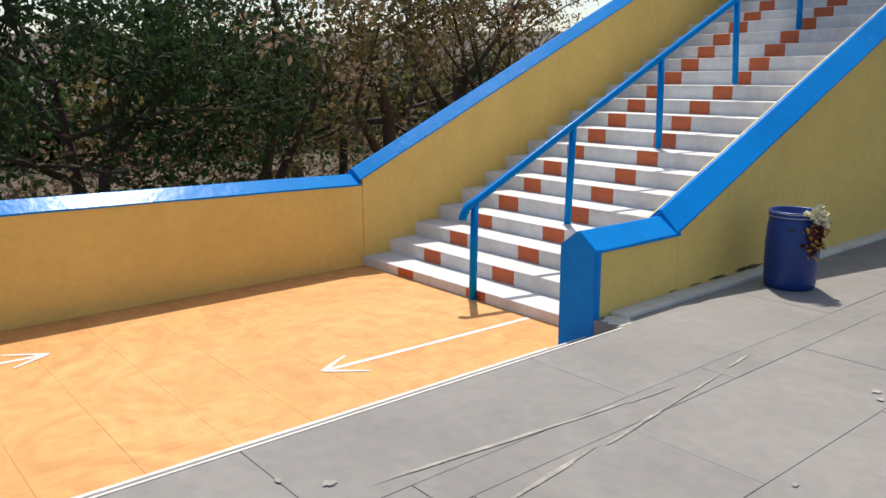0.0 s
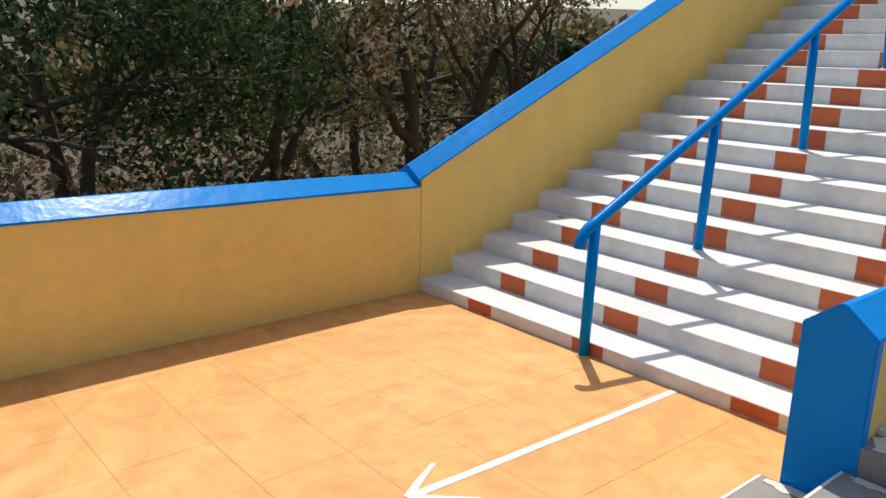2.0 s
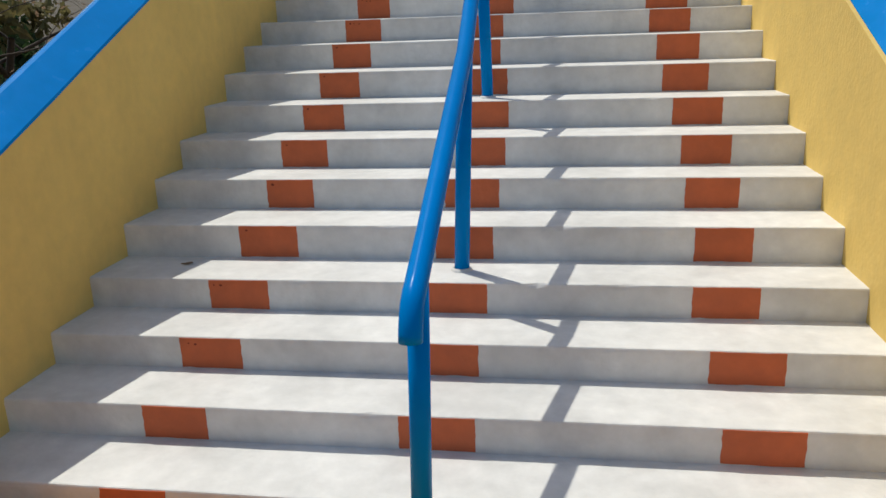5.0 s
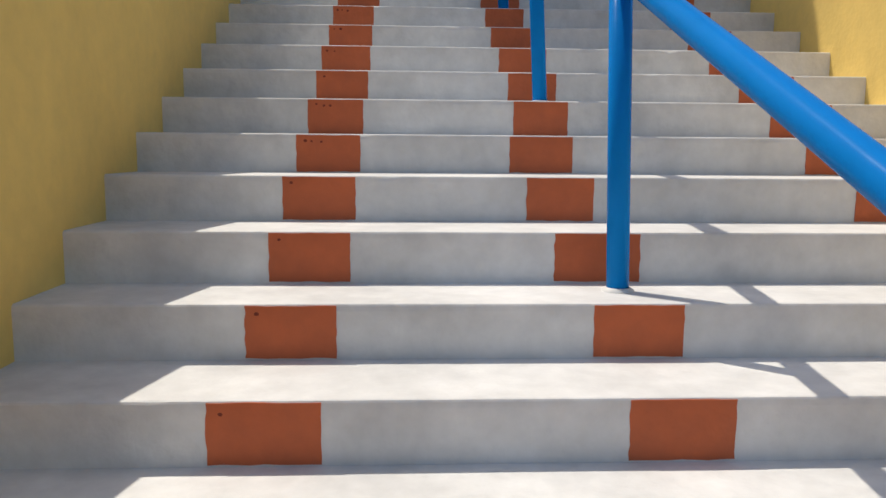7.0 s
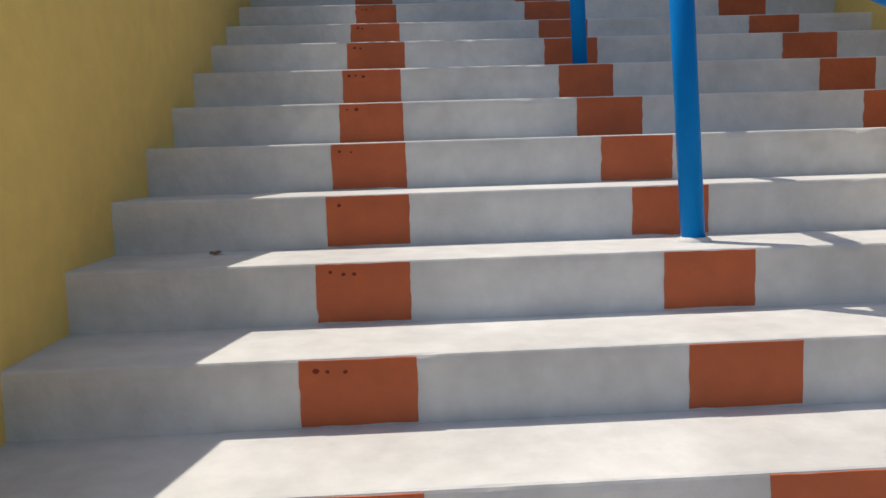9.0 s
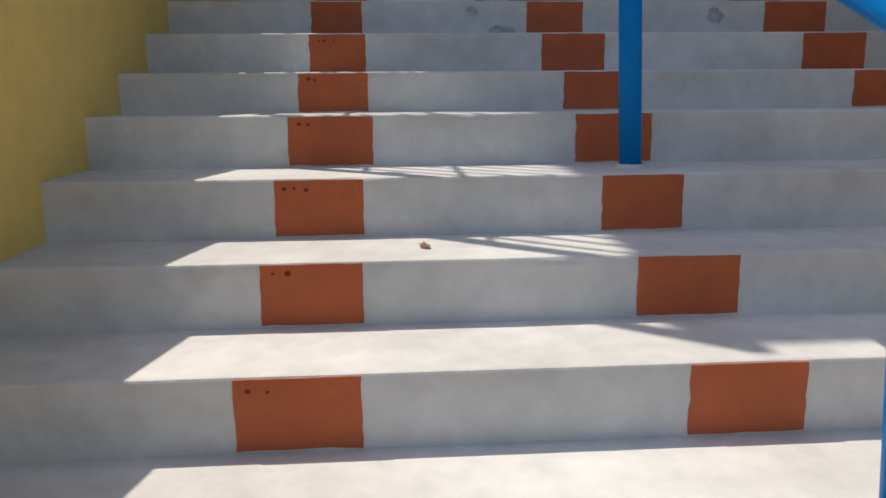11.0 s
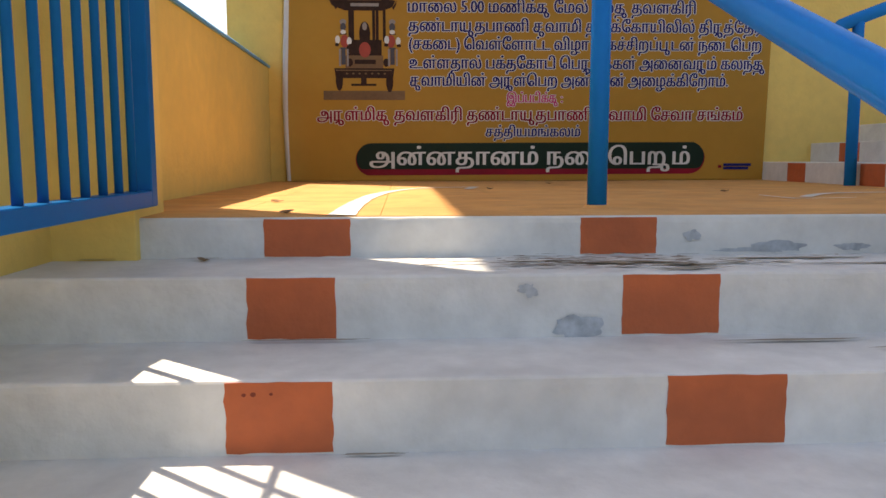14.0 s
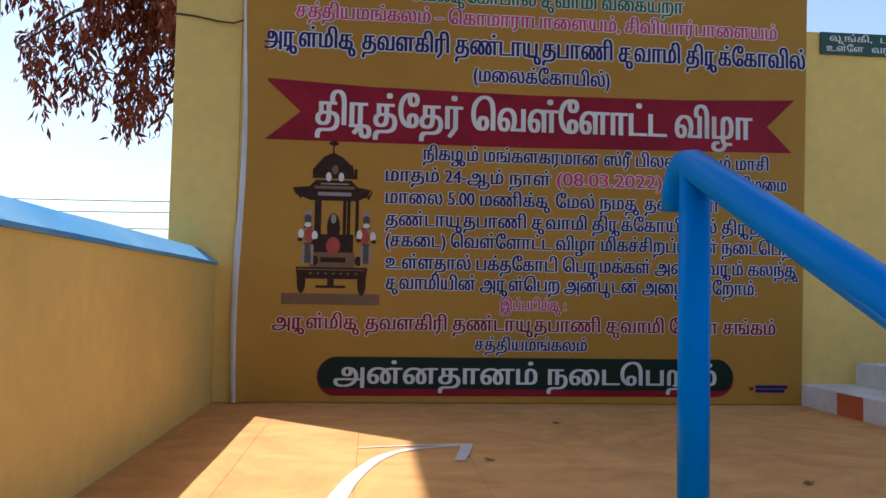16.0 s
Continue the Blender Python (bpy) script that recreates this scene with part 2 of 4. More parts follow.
def coping(profile, y0, y1, slope=0.0):
    """A gabled coping of hand-laid mortar: its edges wander by a few millimetres."""
    n = max(4, int(abs(y1 - y0) / 0.18))
    rings = []
    for i in range(n + 1):
        y = y0 + (y1 - y0) * i / n
        ring = []
        for j, (x, z) in enumerate(profile):
            w = 0.004 if 0 < i < n else 0.0
            ring.append((x + w * noise.noise((y * 2.1, j * 5.3, x)), y, z + slope * (y - y0) + w * noise.noise((y * 1.7, j * 3.1, 9 + x))))
        rings.append(ring)
    return loft(bmesh.new(), rings)


# ground and floors
bm = bmesh.new()
N = 60
gv = []
for j in range(N + 1):
    for i in range(N + 1):
        u, v = (i / N * 2 - 1), (j / N * 2 - 1)
        x, y = 320 * u * abs(u) ** 1.2, 320 * v * abs(v) ** 1.2
        z = -1.7 + 0.5 * noise.noise((x * 0.15, y * 0.15, 0)) + (0.35 * max(0, math.hypot(x, y) - 55) if x < 0 else 0) * 0.2
        gv.append(bm.verts.new((x, y, z)))
for j in range(N):
    for i in range(N):
        k = j * (N + 1) + i
        bm.faces.new((gv[k], gv[k + 1], gv[k + N + 2], gv[k + N + 1]))
tagged(part("ground", bm, EARTH), "dry brown hillside earth under the trees", "ground", kind="structure")

floor_low = part("floor", box(-0.27, 3.155, -9.0, 0.4, -2.2, -0.003), FLOOR)
tagged(floor_low, "apricot-painted landing floor of square slabs", "floor", kind="structure")


# flight of steps
def step_mesh(x0, x1, going, rise, seed):
    """One step: a rounded, slightly chipped nosing and uneven paint; its front face lies at y = 0."""
    n = 64
    rings = []
    for i in range(n + 1):
        x = x0 + (x1 - x0) * i / n
        a = 0.0022 * noise.noise((x * 3.1, seed * 7.7, 0)) + 0.0016 * noise.noise((x * 17, seed * 3.3, 2))
        chip = max(0.0, noise.noise((x * 9, seed * 11.1, 5)) - 0.42) * 0.022
        rings.append([(x, going, -0.12), (x, 0.0, -0.12), (x, 0.001 + a * 0.6, rise * 0.3), (x, a * 0.4, rise - 0.02),
                      (x, 0.001 + a + chip * 0.5, rise - 0.007 - chip), (x, 0.0035 + a + chip, rise - 0.002 - chip * 0.6), (x, 0.010 + chip, rise),
                      (x, 0.12, rise + 0.0015 * noise.noise((x * 2, seed, 8))), (x, going - 0.02, rise), (x, going, rise)])
    bm = loft(bmesh.new(), rings)
    for f in bm.faces:
        f.smooth = False
    return bm


def block_mesh(w, h, seed):
    """A hand-painted block: thin paint with wavering edges, in the plane of the riser."""
    n = 8
    e = lambda i, k: 0.0035 * noise.noise((i * 0.6, seed * 3.7, k))
    ring = [(w * i / n, e(i, 1)) for i in range(n + 1)] + [(w + e(i, 2), h * i / n) for i in range(1, n)]
    ring += [(w * i / n, h + e(i, 3) * 0.6) for i in range(n, -1, -1)] + [(e(i, 4) * 1.4, h * i / n) for i in range(n - 1, 0, -1)]
    return loft(bmesh.new(), [[(x, -0.0015, z) for x, z in ring], [(x, 0.004, z) for x, z in ring]])


def speck(bm, x, z, r, seed):
    ring = [(x + r * (1 + 0.35 * noise.noise((math.cos(a), math.sin(a), seed))) * math.cos(a), z + r * 0.8 * (1 + 0.35 * noise.noise((math.cos(a), math.sin(a), seed + 4))) * math.sin(a))
            for a in (i * math.pi / 5 for i in range(10))]
    bm.faces.new([bm.verts.new((u, -0.0022, v)) for u, v in ring])


BLOCK_X = {1: [0.556, 0.550, 0.556, 0.552, 0.571, 0.593, 0.569, 0.589, 0.599, 0.590, 0.595, 0.600, 0.600, 0.592, 0.599, 0.594, 0.596, 0.596, 0.607, 0.588, 0.574],
           2: [1.515, 1.495, 1.488, 1.488, 1.487, 1.486, 1.512, 1.507, 1.460, 1.424, 1.408, 1.467, 1.485, 1.481, 1.474, 1.475, 1.479, 1.515, 1.501, 1.501, 1.474],
           3: [2.589, 2.564, 2.571, 2.552, 2.600, 2.602, 2.619, 2.614, 2.594, 2.592, 2.576, 2.583, 2.582, 2.562, 2.565, 2.570, 2.576, 2.566, 2.552, 2.549, 2.536]}
BLOCK_W = {1: [0.231, 0.244, 0.253, 0.263, 0.277, 0.237, 0.251, 0.237, 0.242, 0.247, 0.241, 0.231, 0.237, 0.243, 0.232, 0.234, 0.255, 0.237, 0.213, 0.212, 0.241],
           2: [0.238, 0.265, 0.253, 0.258, 0.258, 0.261, 0.244, 0.243, 0.263, 0.234, 0.244, 0.232, 0.226, 0.239, 0.245, 0.224, 0.241, 0.240, 0.249, 0.243, 0.221],
           3: [0.259, 0.261, 0.262, 0.253, 0.238, 0.238, 0.238, 0.254, 0.249, 0.247, 0.252, 0.268, 0.260, 0.245, 0.238, 0.238, 0.255, 0.255, 0.259, 0.277, 0.260]}
flight = thing("staircase", "wide white-painted concrete staircase with orange blocks on its risers", "staircase", "structure")
for k in range(1, STEPS + 1):
    going = GOINGS[k - 1] + 0.03 if k < STEPS else 0.10
    rise = RISES[k - 1]
    st = part("step", step_mesh(-0.01, XR0 + 0.01, going, rise, k), WHITE, flight)
    st.location = (0, STEP_Y[k - 1], STEP_Z[k - 1])
    for c in (1, 2, 3):
        b = part("orange_block", block_mesh(BLOCK_W[c][k - 1], rise - 0.010, k + c * 31), ORANGE, st, "painted orange block")
        b.location = (BLOCK_X[c][k - 1], 0.0, 0.005)
        if c == 1 and 2 < k < 20:
            bm = bmesh.new()
            for q in range(WAVE.choice((1, 2, 2, 3))):
                speck(bm, BLOCK_X[1][k - 1] + 0.03 + 0.03 * q + WAVE.uniform(-0.008, 0.008), rise - 0.025 + WAVE.uniform(-0.006, 0.004), WAVE.uniform(0.004, 0.008), k + q)
            part("paint_spots", bm, RUST, st, "dark red paint spots")
bm = bmesh.new()
extrude_x(bm, [(0.3, -2.2), (0.3, -0.03), (TOP_Y + 0.1, TOP - 0.22), (TOP_Y + 0.1, -2.2)], 0.0, XR0)
part("core", bm, WHITE, flight)


def smear(name, mat, parent, x, y, z, w, d, seed, lie="z", label=""):
    """A thin stain with a ragged outline, lying on a floor (z), a riser (y) or a side wall (x)."""
    ring = []
    for i in range(26):
        a = i * 2 * math.pi / 26
        r = 1 + 0.55 * noise.noise((2 * math.cos(a), 2 * math.sin(a), seed)) + 0.25 * noise.noise((6 * math.cos(a), 6 * math.sin(a), seed))
        ring.append((w / 2 * r * math.cos(a), d / 2 * r * math.sin(a)))
    bm = bmesh.new()
    vs = [bm.verts.new({"z": (u, v, 0), "y": (u, 0, v), "x": (0, u, v)}[lie]) for u, v in ring]
    bm.faces.new(vs)
    ob = part(name, bm, mat, parent, label)
    ob.location = (x, y, z)
    return ob


for i, (x, k, w, h, zf) in enumerate(((2.06, 21, 0.17, 0.032, 0.22), (1.98, 21, 0.26, 0.014, 0.12), (2.28, 21, 0.09, 0.02, 0.18), (1.80, 21, 0.05, 0.03, 0.5), (1.39, 20, 0.13, 0.05, 0.16), (1.27, 20, 0.05, 0.03, 0.75), (2.33, 20, 0.07, 0.06, 0.62))):
    smear("grime_patch", GRIME, flight, x, STEP_Y[k - 1] - 0.0018 - 0.0003 * i, STEP_Z[k - 1] + RISES[k - 1] * zf, w, h, i * 3.3, "y", "grey grime on the riser")
for i, (x, k, w, d, f) in enumerate(((1.55, 20, 0.34, 0.035, 0.52), (1.72, 20, 0.20, 0.028, 0.36), (2.05, 20, 0.42, 0.03, 0.70), (1.35, 20, 0.25, 0.016, 0.62), (1.72, 20, 0.10, 0.02, 0.2), (2.25, 20, 0.5, 0.02, 0.35), (1.28, 20, 0.16, 0.012, 0.4), (1.53, 20, 0.17, 0.045, 0.50), (1.66, 20, 0.12, 0.03, 0.12), (1.40, 20, 0.10, 0.02, 0.72), (1.90, 20, 0.22, 0.015, 0.45), (0.40, 20, 0.12, 0.012, 0.92), (0.12, 20, 0.10, 0.012, 0.9), (0.9, 18, 0.12, 0.010, 0.95), (1.9, 19, 0.35, 0.018, 0.75), (2.2, 19, 0.30, 0.015, 0.5), (2.5, 18, 0.5, 0.04, 0.88), (0.75, 19, 0.3, 0.012, 0.93))):
    smear("silt_patch", SILT, flight, x, STEP_Y[k - 1] + GOINGS[k - 1] * f, STEP_Z[k] + 0.0022 + 0.0003 * i, w, d, i * 5.1 + 40, "z", "brown silt along the foot of the riser")

rf = random.Random(23)
bm = bmesh.new()
for i in range(150):
    u, f = rf.gauss(1.55, 0.24), min(0.92, max(0.06, rf.gauss(0.5, 0.22)))
    w, d = rf.uniform(0.006, 0.045), rf.uniform(0.003, 0.010)
    z = STEP_Z[20] + 0.0068 + 0.00003 * i
    bm.faces.new([bm.verts.new((u + w * math.cos(a) * rf.uniform(0.6, 1.1), STEP_Y[19] + GOINGS[19] * f + d * math.sin(a) * rf.uniform(0.6, 1.1), z)) for a in (j * math.pi / 4 for j in range(8))])
tagged(part("silt_flecks", bm, FLECK, flight, "crumbled brown silt flecks on the tread"), kind="stuff")

# left wall
wall = thing("wall_left", "ochre parapet wall with a bright blue gabled coping", "wall", "structure")
bm = bmesh.new()
extrude_x(bm, [(-9.0, -2.2), (-9.0, 0.945), (-0.002, 0.795), (-0.002, -2.2)], -0.27, 0.0)
part("wall_body", bm, YELLOW, wall)
part("coping", coping(gable(-0.27, 0.0, 0.940, 0.085), -9.0, -0.02, -0.0166), BLUE, wall, "bright blue gabled coping")
y1 = 6.98
bm = bmesh.new()
extrude_x(bm, [(0.004, -2.2), (0.004, 0.85), (y1, 0.85 + SLOPE * y1), (y1, -2.2)], -0.27, 0.0)
part("wall_body", bm, YELLOW, wall)
part("coping", coping(gable(-0.27, 0.0, 0.84, 0.085), -0.03, y1, SLOPE), BLUE, wall, "bright blue gabled coping")

# right wall
PX0 = 3.245
wall = thing("wall_right", "ochre parapet wall with a blue end pillar and gabled coping", "wall", "structure")
part("wall_body", box(PX0, XR1, -0.715, 0.06, -2.2, 0.825), YELLOW, wall)
part("coping", coping(gable(PX0, XR1, 0.822, 0.098), -0.715, 0.07), BLUE, wall, "bright blue gabled coping")
bm = bmesh.new()
m = (PX0 + XR1) / 2
extrude_y(bm, [(PX0 - 0.014, -0.2), (XR1 + 0.014, -0.2), (XR1 + 0.014, 0.838), (m + 0.01, 0.937), (m - 0.01, 0.937), (PX0 - 0.014, 0.838)], -0.765, -0.713)
bmesh.ops.bevel(bm, geom=bm.edges[:], offset=0.004, segments=2, affect="EDGES")
part("end_face", bm, BLUE, wall, "blue-painted pillar end")
bm = bmesh.new()
extrude_x(bm, [(0.063, -2.2), (0.063, 0.83 + SLOPE * 0.063), (y1, 0.83 + SLOPE * y1), (y1, -2.2)], XR0, XR1)
part("wall_body", bm, YELLOW, wall)
part("coping", coping(gable(XR0 + 0.03, XR1, 0.82 + SLOPE * 0.03, 0.125), 0.03, y1, SLOPE), BLUE, wall, "bright blue gabled coping")
part("painted_skirting", box(XR1, XR1 + 0.12, -0.60, 9.0, PLAZA - 0.05, PLAZA + 0.012, bevel=0.005), CREAM, wall, "whitewashed strip along the wall foot")

# Ragged dark brown patches along the wall foot, larger towards the stairs' head.
for i, (y, w, h) in enumerate(((0.03, 0.10, 0.008), (0.28, 0.15, 0.010), (0.56, 0.22, 0.018), (0.95, 0.34, 0.030), (1.5, 0.4, 0.035))):
    smear("wall_foot_patch", FOOT_BROWN, wall, XR1 + 0.0018, y, PLAZA + 0.018 + h / 2, w, h, i * 2.9 + 11, "x", "dark patch along the wall foot")

# plaza and its steps
plaza = thing("pavement", "grey stone-paved plaza with steps down to the landing", "pavement", "structure")
part("step", box(3.15, 3.47, -9.0, -0.766, -0.2, 0.17, bevel=0.005), STONE, plaza)
part("step", box(3.45, 3.73, -9.0, -0.768, -0.2, 0.32, bevel=0.005), STONE, plaza)
part("base", box(3.71, 14.0, -9.0, 12.0, -2.2, PLAZA - 0.012), JOINT, plaza)
part("base", box(XR1, 3.715, -0.762, 12.0, -2.2, PLAZA - 0.012), STONE, plaza)
for x in (3.154, 3.454, 3.712):
    z = {3.154: 0.1705, 3.454: 0.3205, 3.712: PLAZA + 0.0005}[x]
    part("edge_line", box(x, x + 0.012, -9.0, -0.78, z, z + 0.0015), LINE, plaza, "worn white edge line")
for i, (x, y, z, w, d) in enumerate(((3.30, -0.80, 0.1725, 0.22, 0.06), (3.58, -0.80, 0.3225, 0.16, 0.05), (3.59, -0.66, PLAZA - 0.0105, 0.17, 0.16))):
    smear("whitewash_patch", CREAM, plaza, x, y, z, w, d, i * 9.1, "z", "spilt whitewash beside the pillar")

# upper landing and what stands round it
upper = part("floor_upper", box(-0.3, 3.64, TOP_Y + 0.012, BACK_Y + 0.3, -2.2, TOP - 0.002), FLOOR)
tagged(upper, "apricot-painted upper landing floor of square slabs", "floor", kind="structure")
wall = thing("wall_landing", "low ochre landing parapet with a faded blue coping", "wall", "structure")
part("wall_body", box(-0.2, 0.03, 6.98, BACK_Y + 0.02, -2.2, 3.845), YELLOW, wall)
part("coping", coping(gable(-0.2, 0.03, 3.845, 0.085), 6.98, BACK_Y + 0.02), PALE_BLUE, wall, "faded blue gabled coping")
wall = thing("gate_pier", "tall ochre pier that carries the gate hinges", "pier", "structure")
# Piers run up to z = 8 to carry the added shading slab.
part("pier_body", box(-0.08, 0.23, TOP_Y - 0.03, 6.90, 2.6, 8.0, bevel=0.004), YELLOW, wall)
part("pier_return", box(-0.2, 0.045, 6.903, 7.36, 2.6, 8.0, bevel=0.004), YELLOW, wall)
wall = thing("wall_back", "plain ochre wall behind the banner", "wall", "structure")
part("wall_body", box(0.14, 9.0, BACK_Y + 0.004, BACK_Y + 0.25, -2.2, 5.42, bevel=0.004), YELLOW, wall)
part("column", box(-0.25, 0.14, BACK_Y, BACK_Y + 0.27, -2.2, 8.0, bevel=0.004), YELLOW, wall)
part("plaster_band", box(3.4, 9.0, BACK_Y - 0.006, BACK_Y + 0.002, TOP - 0.05, 4.77), YELLOW, wall)
# Out-of-view slab, added to throw the straight-edged shade on steps and landing.
tagged(part("ceiling", box(-0.80, 3.3, 6.5, 12.0, 8.0, 8.14), WHITE), "unseen slab added overhead to shade the upper landing", "ceiling", kind="structure")
part("pier_body", box(3.0, 3.26, TOP_Y - 0.03, 6.90, 2.6, 8.0, bevel=0.004), YELLOW, bpy.data.objects["gate_pier"])

# second flight, turning off the landing
flight2 = thing("staircase_upper", "white-painted second flight with orange blocks, climbing beside the back wall", "staircase", "structure")
for k in range(1, 8):
    x = 3.62 + 0.36 * (k - 1)
    st = part("step", box(0, 0.40, 0, 2.75, -0.14, RISE - 0.01, bevel=0.005), WHITE, flight2)
    st.location = (x, BACK_Y - 0.006 - 2.75, TOP + (RISE - 0.01) * (k - 1))
    for y in (0.35, 1.25, 2.12):
        b = part("orange_block", box(-0.002, 0.002, y, y + 0.24, 0.003, RISE - 0.016), ORANGE, st, "painted orange block")
part("core", box(3.66, 6.5, 7.6, BACK_Y - 0.02, PLAZA, TOP - 0.1), YELLOW, flight2)
part("parapet", box(3.62, 6.6, 7.28, 7.52, PLAZA, TOP + 0.9), YELLOW, flight2)


# handrails
def handrail(feet, axis):
    """Posts at feet (x, y, z), under a rail whose axis is given as (y, z) from the foot to the head of the stairs."""
    r = thing("handrail", "blue-painted tubular steel handrail on round posts", "handrail")
    bend = ((-0.1, 1.652), (1.125, 1.658), (2.455, 1.598), (3.80, 1.562), (5.115, 1.572), (6.1, 1.595), (7.1, 1.612))
    at = lambda y: float(np.interp(y, *zip(*bend)))
    x = at(axis[0][0])
    posts = []
    for px, y, z in feet:
        a, b = next((u, v) for u, v in zip(axis, axis[1:]) if v[0] >= y - 0.01)
        top = a[1] + (b[1] - a[1]) * (y - a[0]) / (b[0] - a[0])
        posts.append(part("post", tube(bmesh.new(), [(px, y, z - 0.03), (at(y), y, top)], 0.0325, 20), RAIL_BLUE, r))
    (y0, z0), (y1, z1) = axis[0], axis[-1]
    low = [(x, y0 - 0.07, z0 - 0.11), (x, y0 - 0.068, z0 - 0.09), (x, y0 - 0.055, z0 - 0.06), (x, y0 - 0.03, z0 - 0.022)]
    x = at(y1)
    high = [(x, y1 + 0.035, z1 + 0.006), (x, y1 + 0.065, z1 - 0.010), (x, y1 + 0.085, z1 - 0.04), (x, y1 + 0.088, z1 - 0.09)]
    part("rail", tube(bmesh.new(), low + [(at(y), y, z) for y, z in axis] + high, 0.0335, 24), RAIL_BLUE, r)
    for post, (px, y, z) in zip(posts, feet):
        bm = bmesh.new()
        ring = lambda rad, h: [(px + rad * math.cos(a), y + rad * math.sin(a), z + h) for a in (i * math.pi / 10 for i in range(20))]
        loft(bm, [ring(0.047, 0.0), ring(0.045, 0.006), ring(0.034, 0.012)], caps=False, smooth=True)
        part("weld_collar", bm, WHITE if 0 < z < TOP else FLOOR, post, "painted mortar round the post foot")
    return r


handrail([(1.632, -0.03, 0.0), (1.622, 1.125, STEP_Z[4]), (1.620, 2.455, STEP_Z[8]), (1.612, 3.80, STEP_Z[12]), (1.603, 5.115, STEP_Z[16]), (1.605, 7.01, TOP)],
         [(-0.09, 0.805), (-0.03, 0.83), (1.125, 1.393), (2.455, 1.995), (3.80, 2.612), (5.115, 3.18), (6.1, 3.585), (7.02, 3.980)])
r2 = thing("handrail", "blue-painted tubular steel handrail of the second flight", "handrail")
part("post", tube(bmesh.new(), [(3.56, 8.9, TOP - 0.02), (3.56, 8.9, TOP + 0.93)], 0.0325, 20), RAIL_BLUE, r2)
part("post", tube(bmesh.new(), [(4.95, 8.9, TOP + 0.5), (4.95, 8.9, TOP + 1.42)], 0.0325, 20), RAIL_BLUE, r2)
part("rail", tube(bmesh.new(), [(3.42, 8.9, TOP + 0.80), (3.42, 8.9, TOP + 0.85), (3.43, 8.9, TOP + 0.885), (3.46, 8.9, TOP + 0.91), (3.56, 8.9, TOP + 0.95), (5.8, 8.9, TOP + 1.78)], 0.036, 24), RAIL_BLUE, r2)


# gates, both leaves standing open
def gate_leaf(x, y_hinge, y_free):
    g = thing("gate", "blue-painted steel gate leaf standing open against the parapet", "gate", group="gate leaves")
    z0, z1 = 3.10, 5.6
    lo, hi = min(y_hinge, y_free), max(y_hinge, y_free)
    part("hinge_stile", box(x - 0.024, x + 0.024, y_hinge - 0.024, y_hinge + 0.024, z0 - 0.02, z1, bevel=0.004), GATE_BLUE, g)
    part("free_stile", box(x - 0.024, x + 0.024, y_free - 0.024, y_free + 0.024, z0 - 0.02, z1, bevel=0.004), GATE_BLUE, g)
    for z in (z0, z1 - 0.03):
        part("rail", box(x - 0.025, x + 0.025, lo + 0.025, hi - 0.025, z - 0.02, z + 0.025, bevel=0.004), GATE_BLUE, g)
    for z in (3.79, 4.47):
        part("crossbar", box(x - 0.006, x + 0.006, lo + 0.025, hi - 0.025, z - 0.012, z + 0.012), GATE_BLUE, g)
    n = 10
    for i in range(1, n):
        y = lo + (hi - lo) * i / n
        part("bar", tube(bmesh.new(), [(x, y, z0 + 0.02), (x, y, z1 - 0.03)], 0.0105, 10), GATE_BLUE, g)
    part("latch", box(x - 0.02, x + 0.02, y_free - 0.03, y_free + 0.06, 3.95, 4.03, bevel=0.006), GATE_BLUE, g)


gate_leaf(0.262, 6.635, 5.59)
gate_leaf(2.99, 6.635, 5.59)


# floor markings
def stroke(points, widths, z, label):
    """A painted stroke on a floor, along points of (x, y)."""
    bm = bmesh.new()
    pts = [Vector((x, y, 0)) for x, y in points]
    left, right = [], []
    for i, q in enumerate(pts):
        d = (pts[min(i + 1, len(pts) - 1)] - pts[max(i - 1, 0)]).normalized()
        s = Vector((-d.y, d.x, 0)) * (widths[i] / 2 * (1 + 0.12 * noise.noise((q.x * 9, q.y * 9, 3))))
        left.append(bm.verts.new(q + s))
        right.append(bm.verts.new(q - s))
    for a, b, c, d in zip(left, left[1:], right[1:], right):
        bm.faces.new((a, b, c, d))
    return bm


def smooth_path(points, n=8):
    out = []
    p = [points[0]] + list(points) + [points[-1]]
    for i in range(1, len(p) - 2):
        for k in range(n):
            t = k / n
            q = [0.5 * ((2 * p[i][c]) + (-p[i - 1][c] + p[i + 1][c]) * t + (2 * p[i - 1][c] - 5 * p[i][c] + 4 * p[i + 1][c] - p[i + 2][c]) * t * t
                        + (-p[i - 1][c] + 3 * p[i][c] - 3 * p[i + 1][c] + p[i + 2][c]) * t ** 3) for c in (0, 1)]
            out.append(tuple(q))
    return out + [points[-1]]


def marking(name, label, z, strokes):
    mk = thing(name, label, "floor marking", "structure")
    for k, (pts, w0, w1) in enumerate(strokes):
        pts = smooth_path(pts)
        ob = part("stroke", stroke(pts, [w0 + (w1 - w0) * i / (len(pts) - 1) for i in range(len(pts))], z, ""), LINE, mk)
        ob.location.z = z + 0.0009 * k


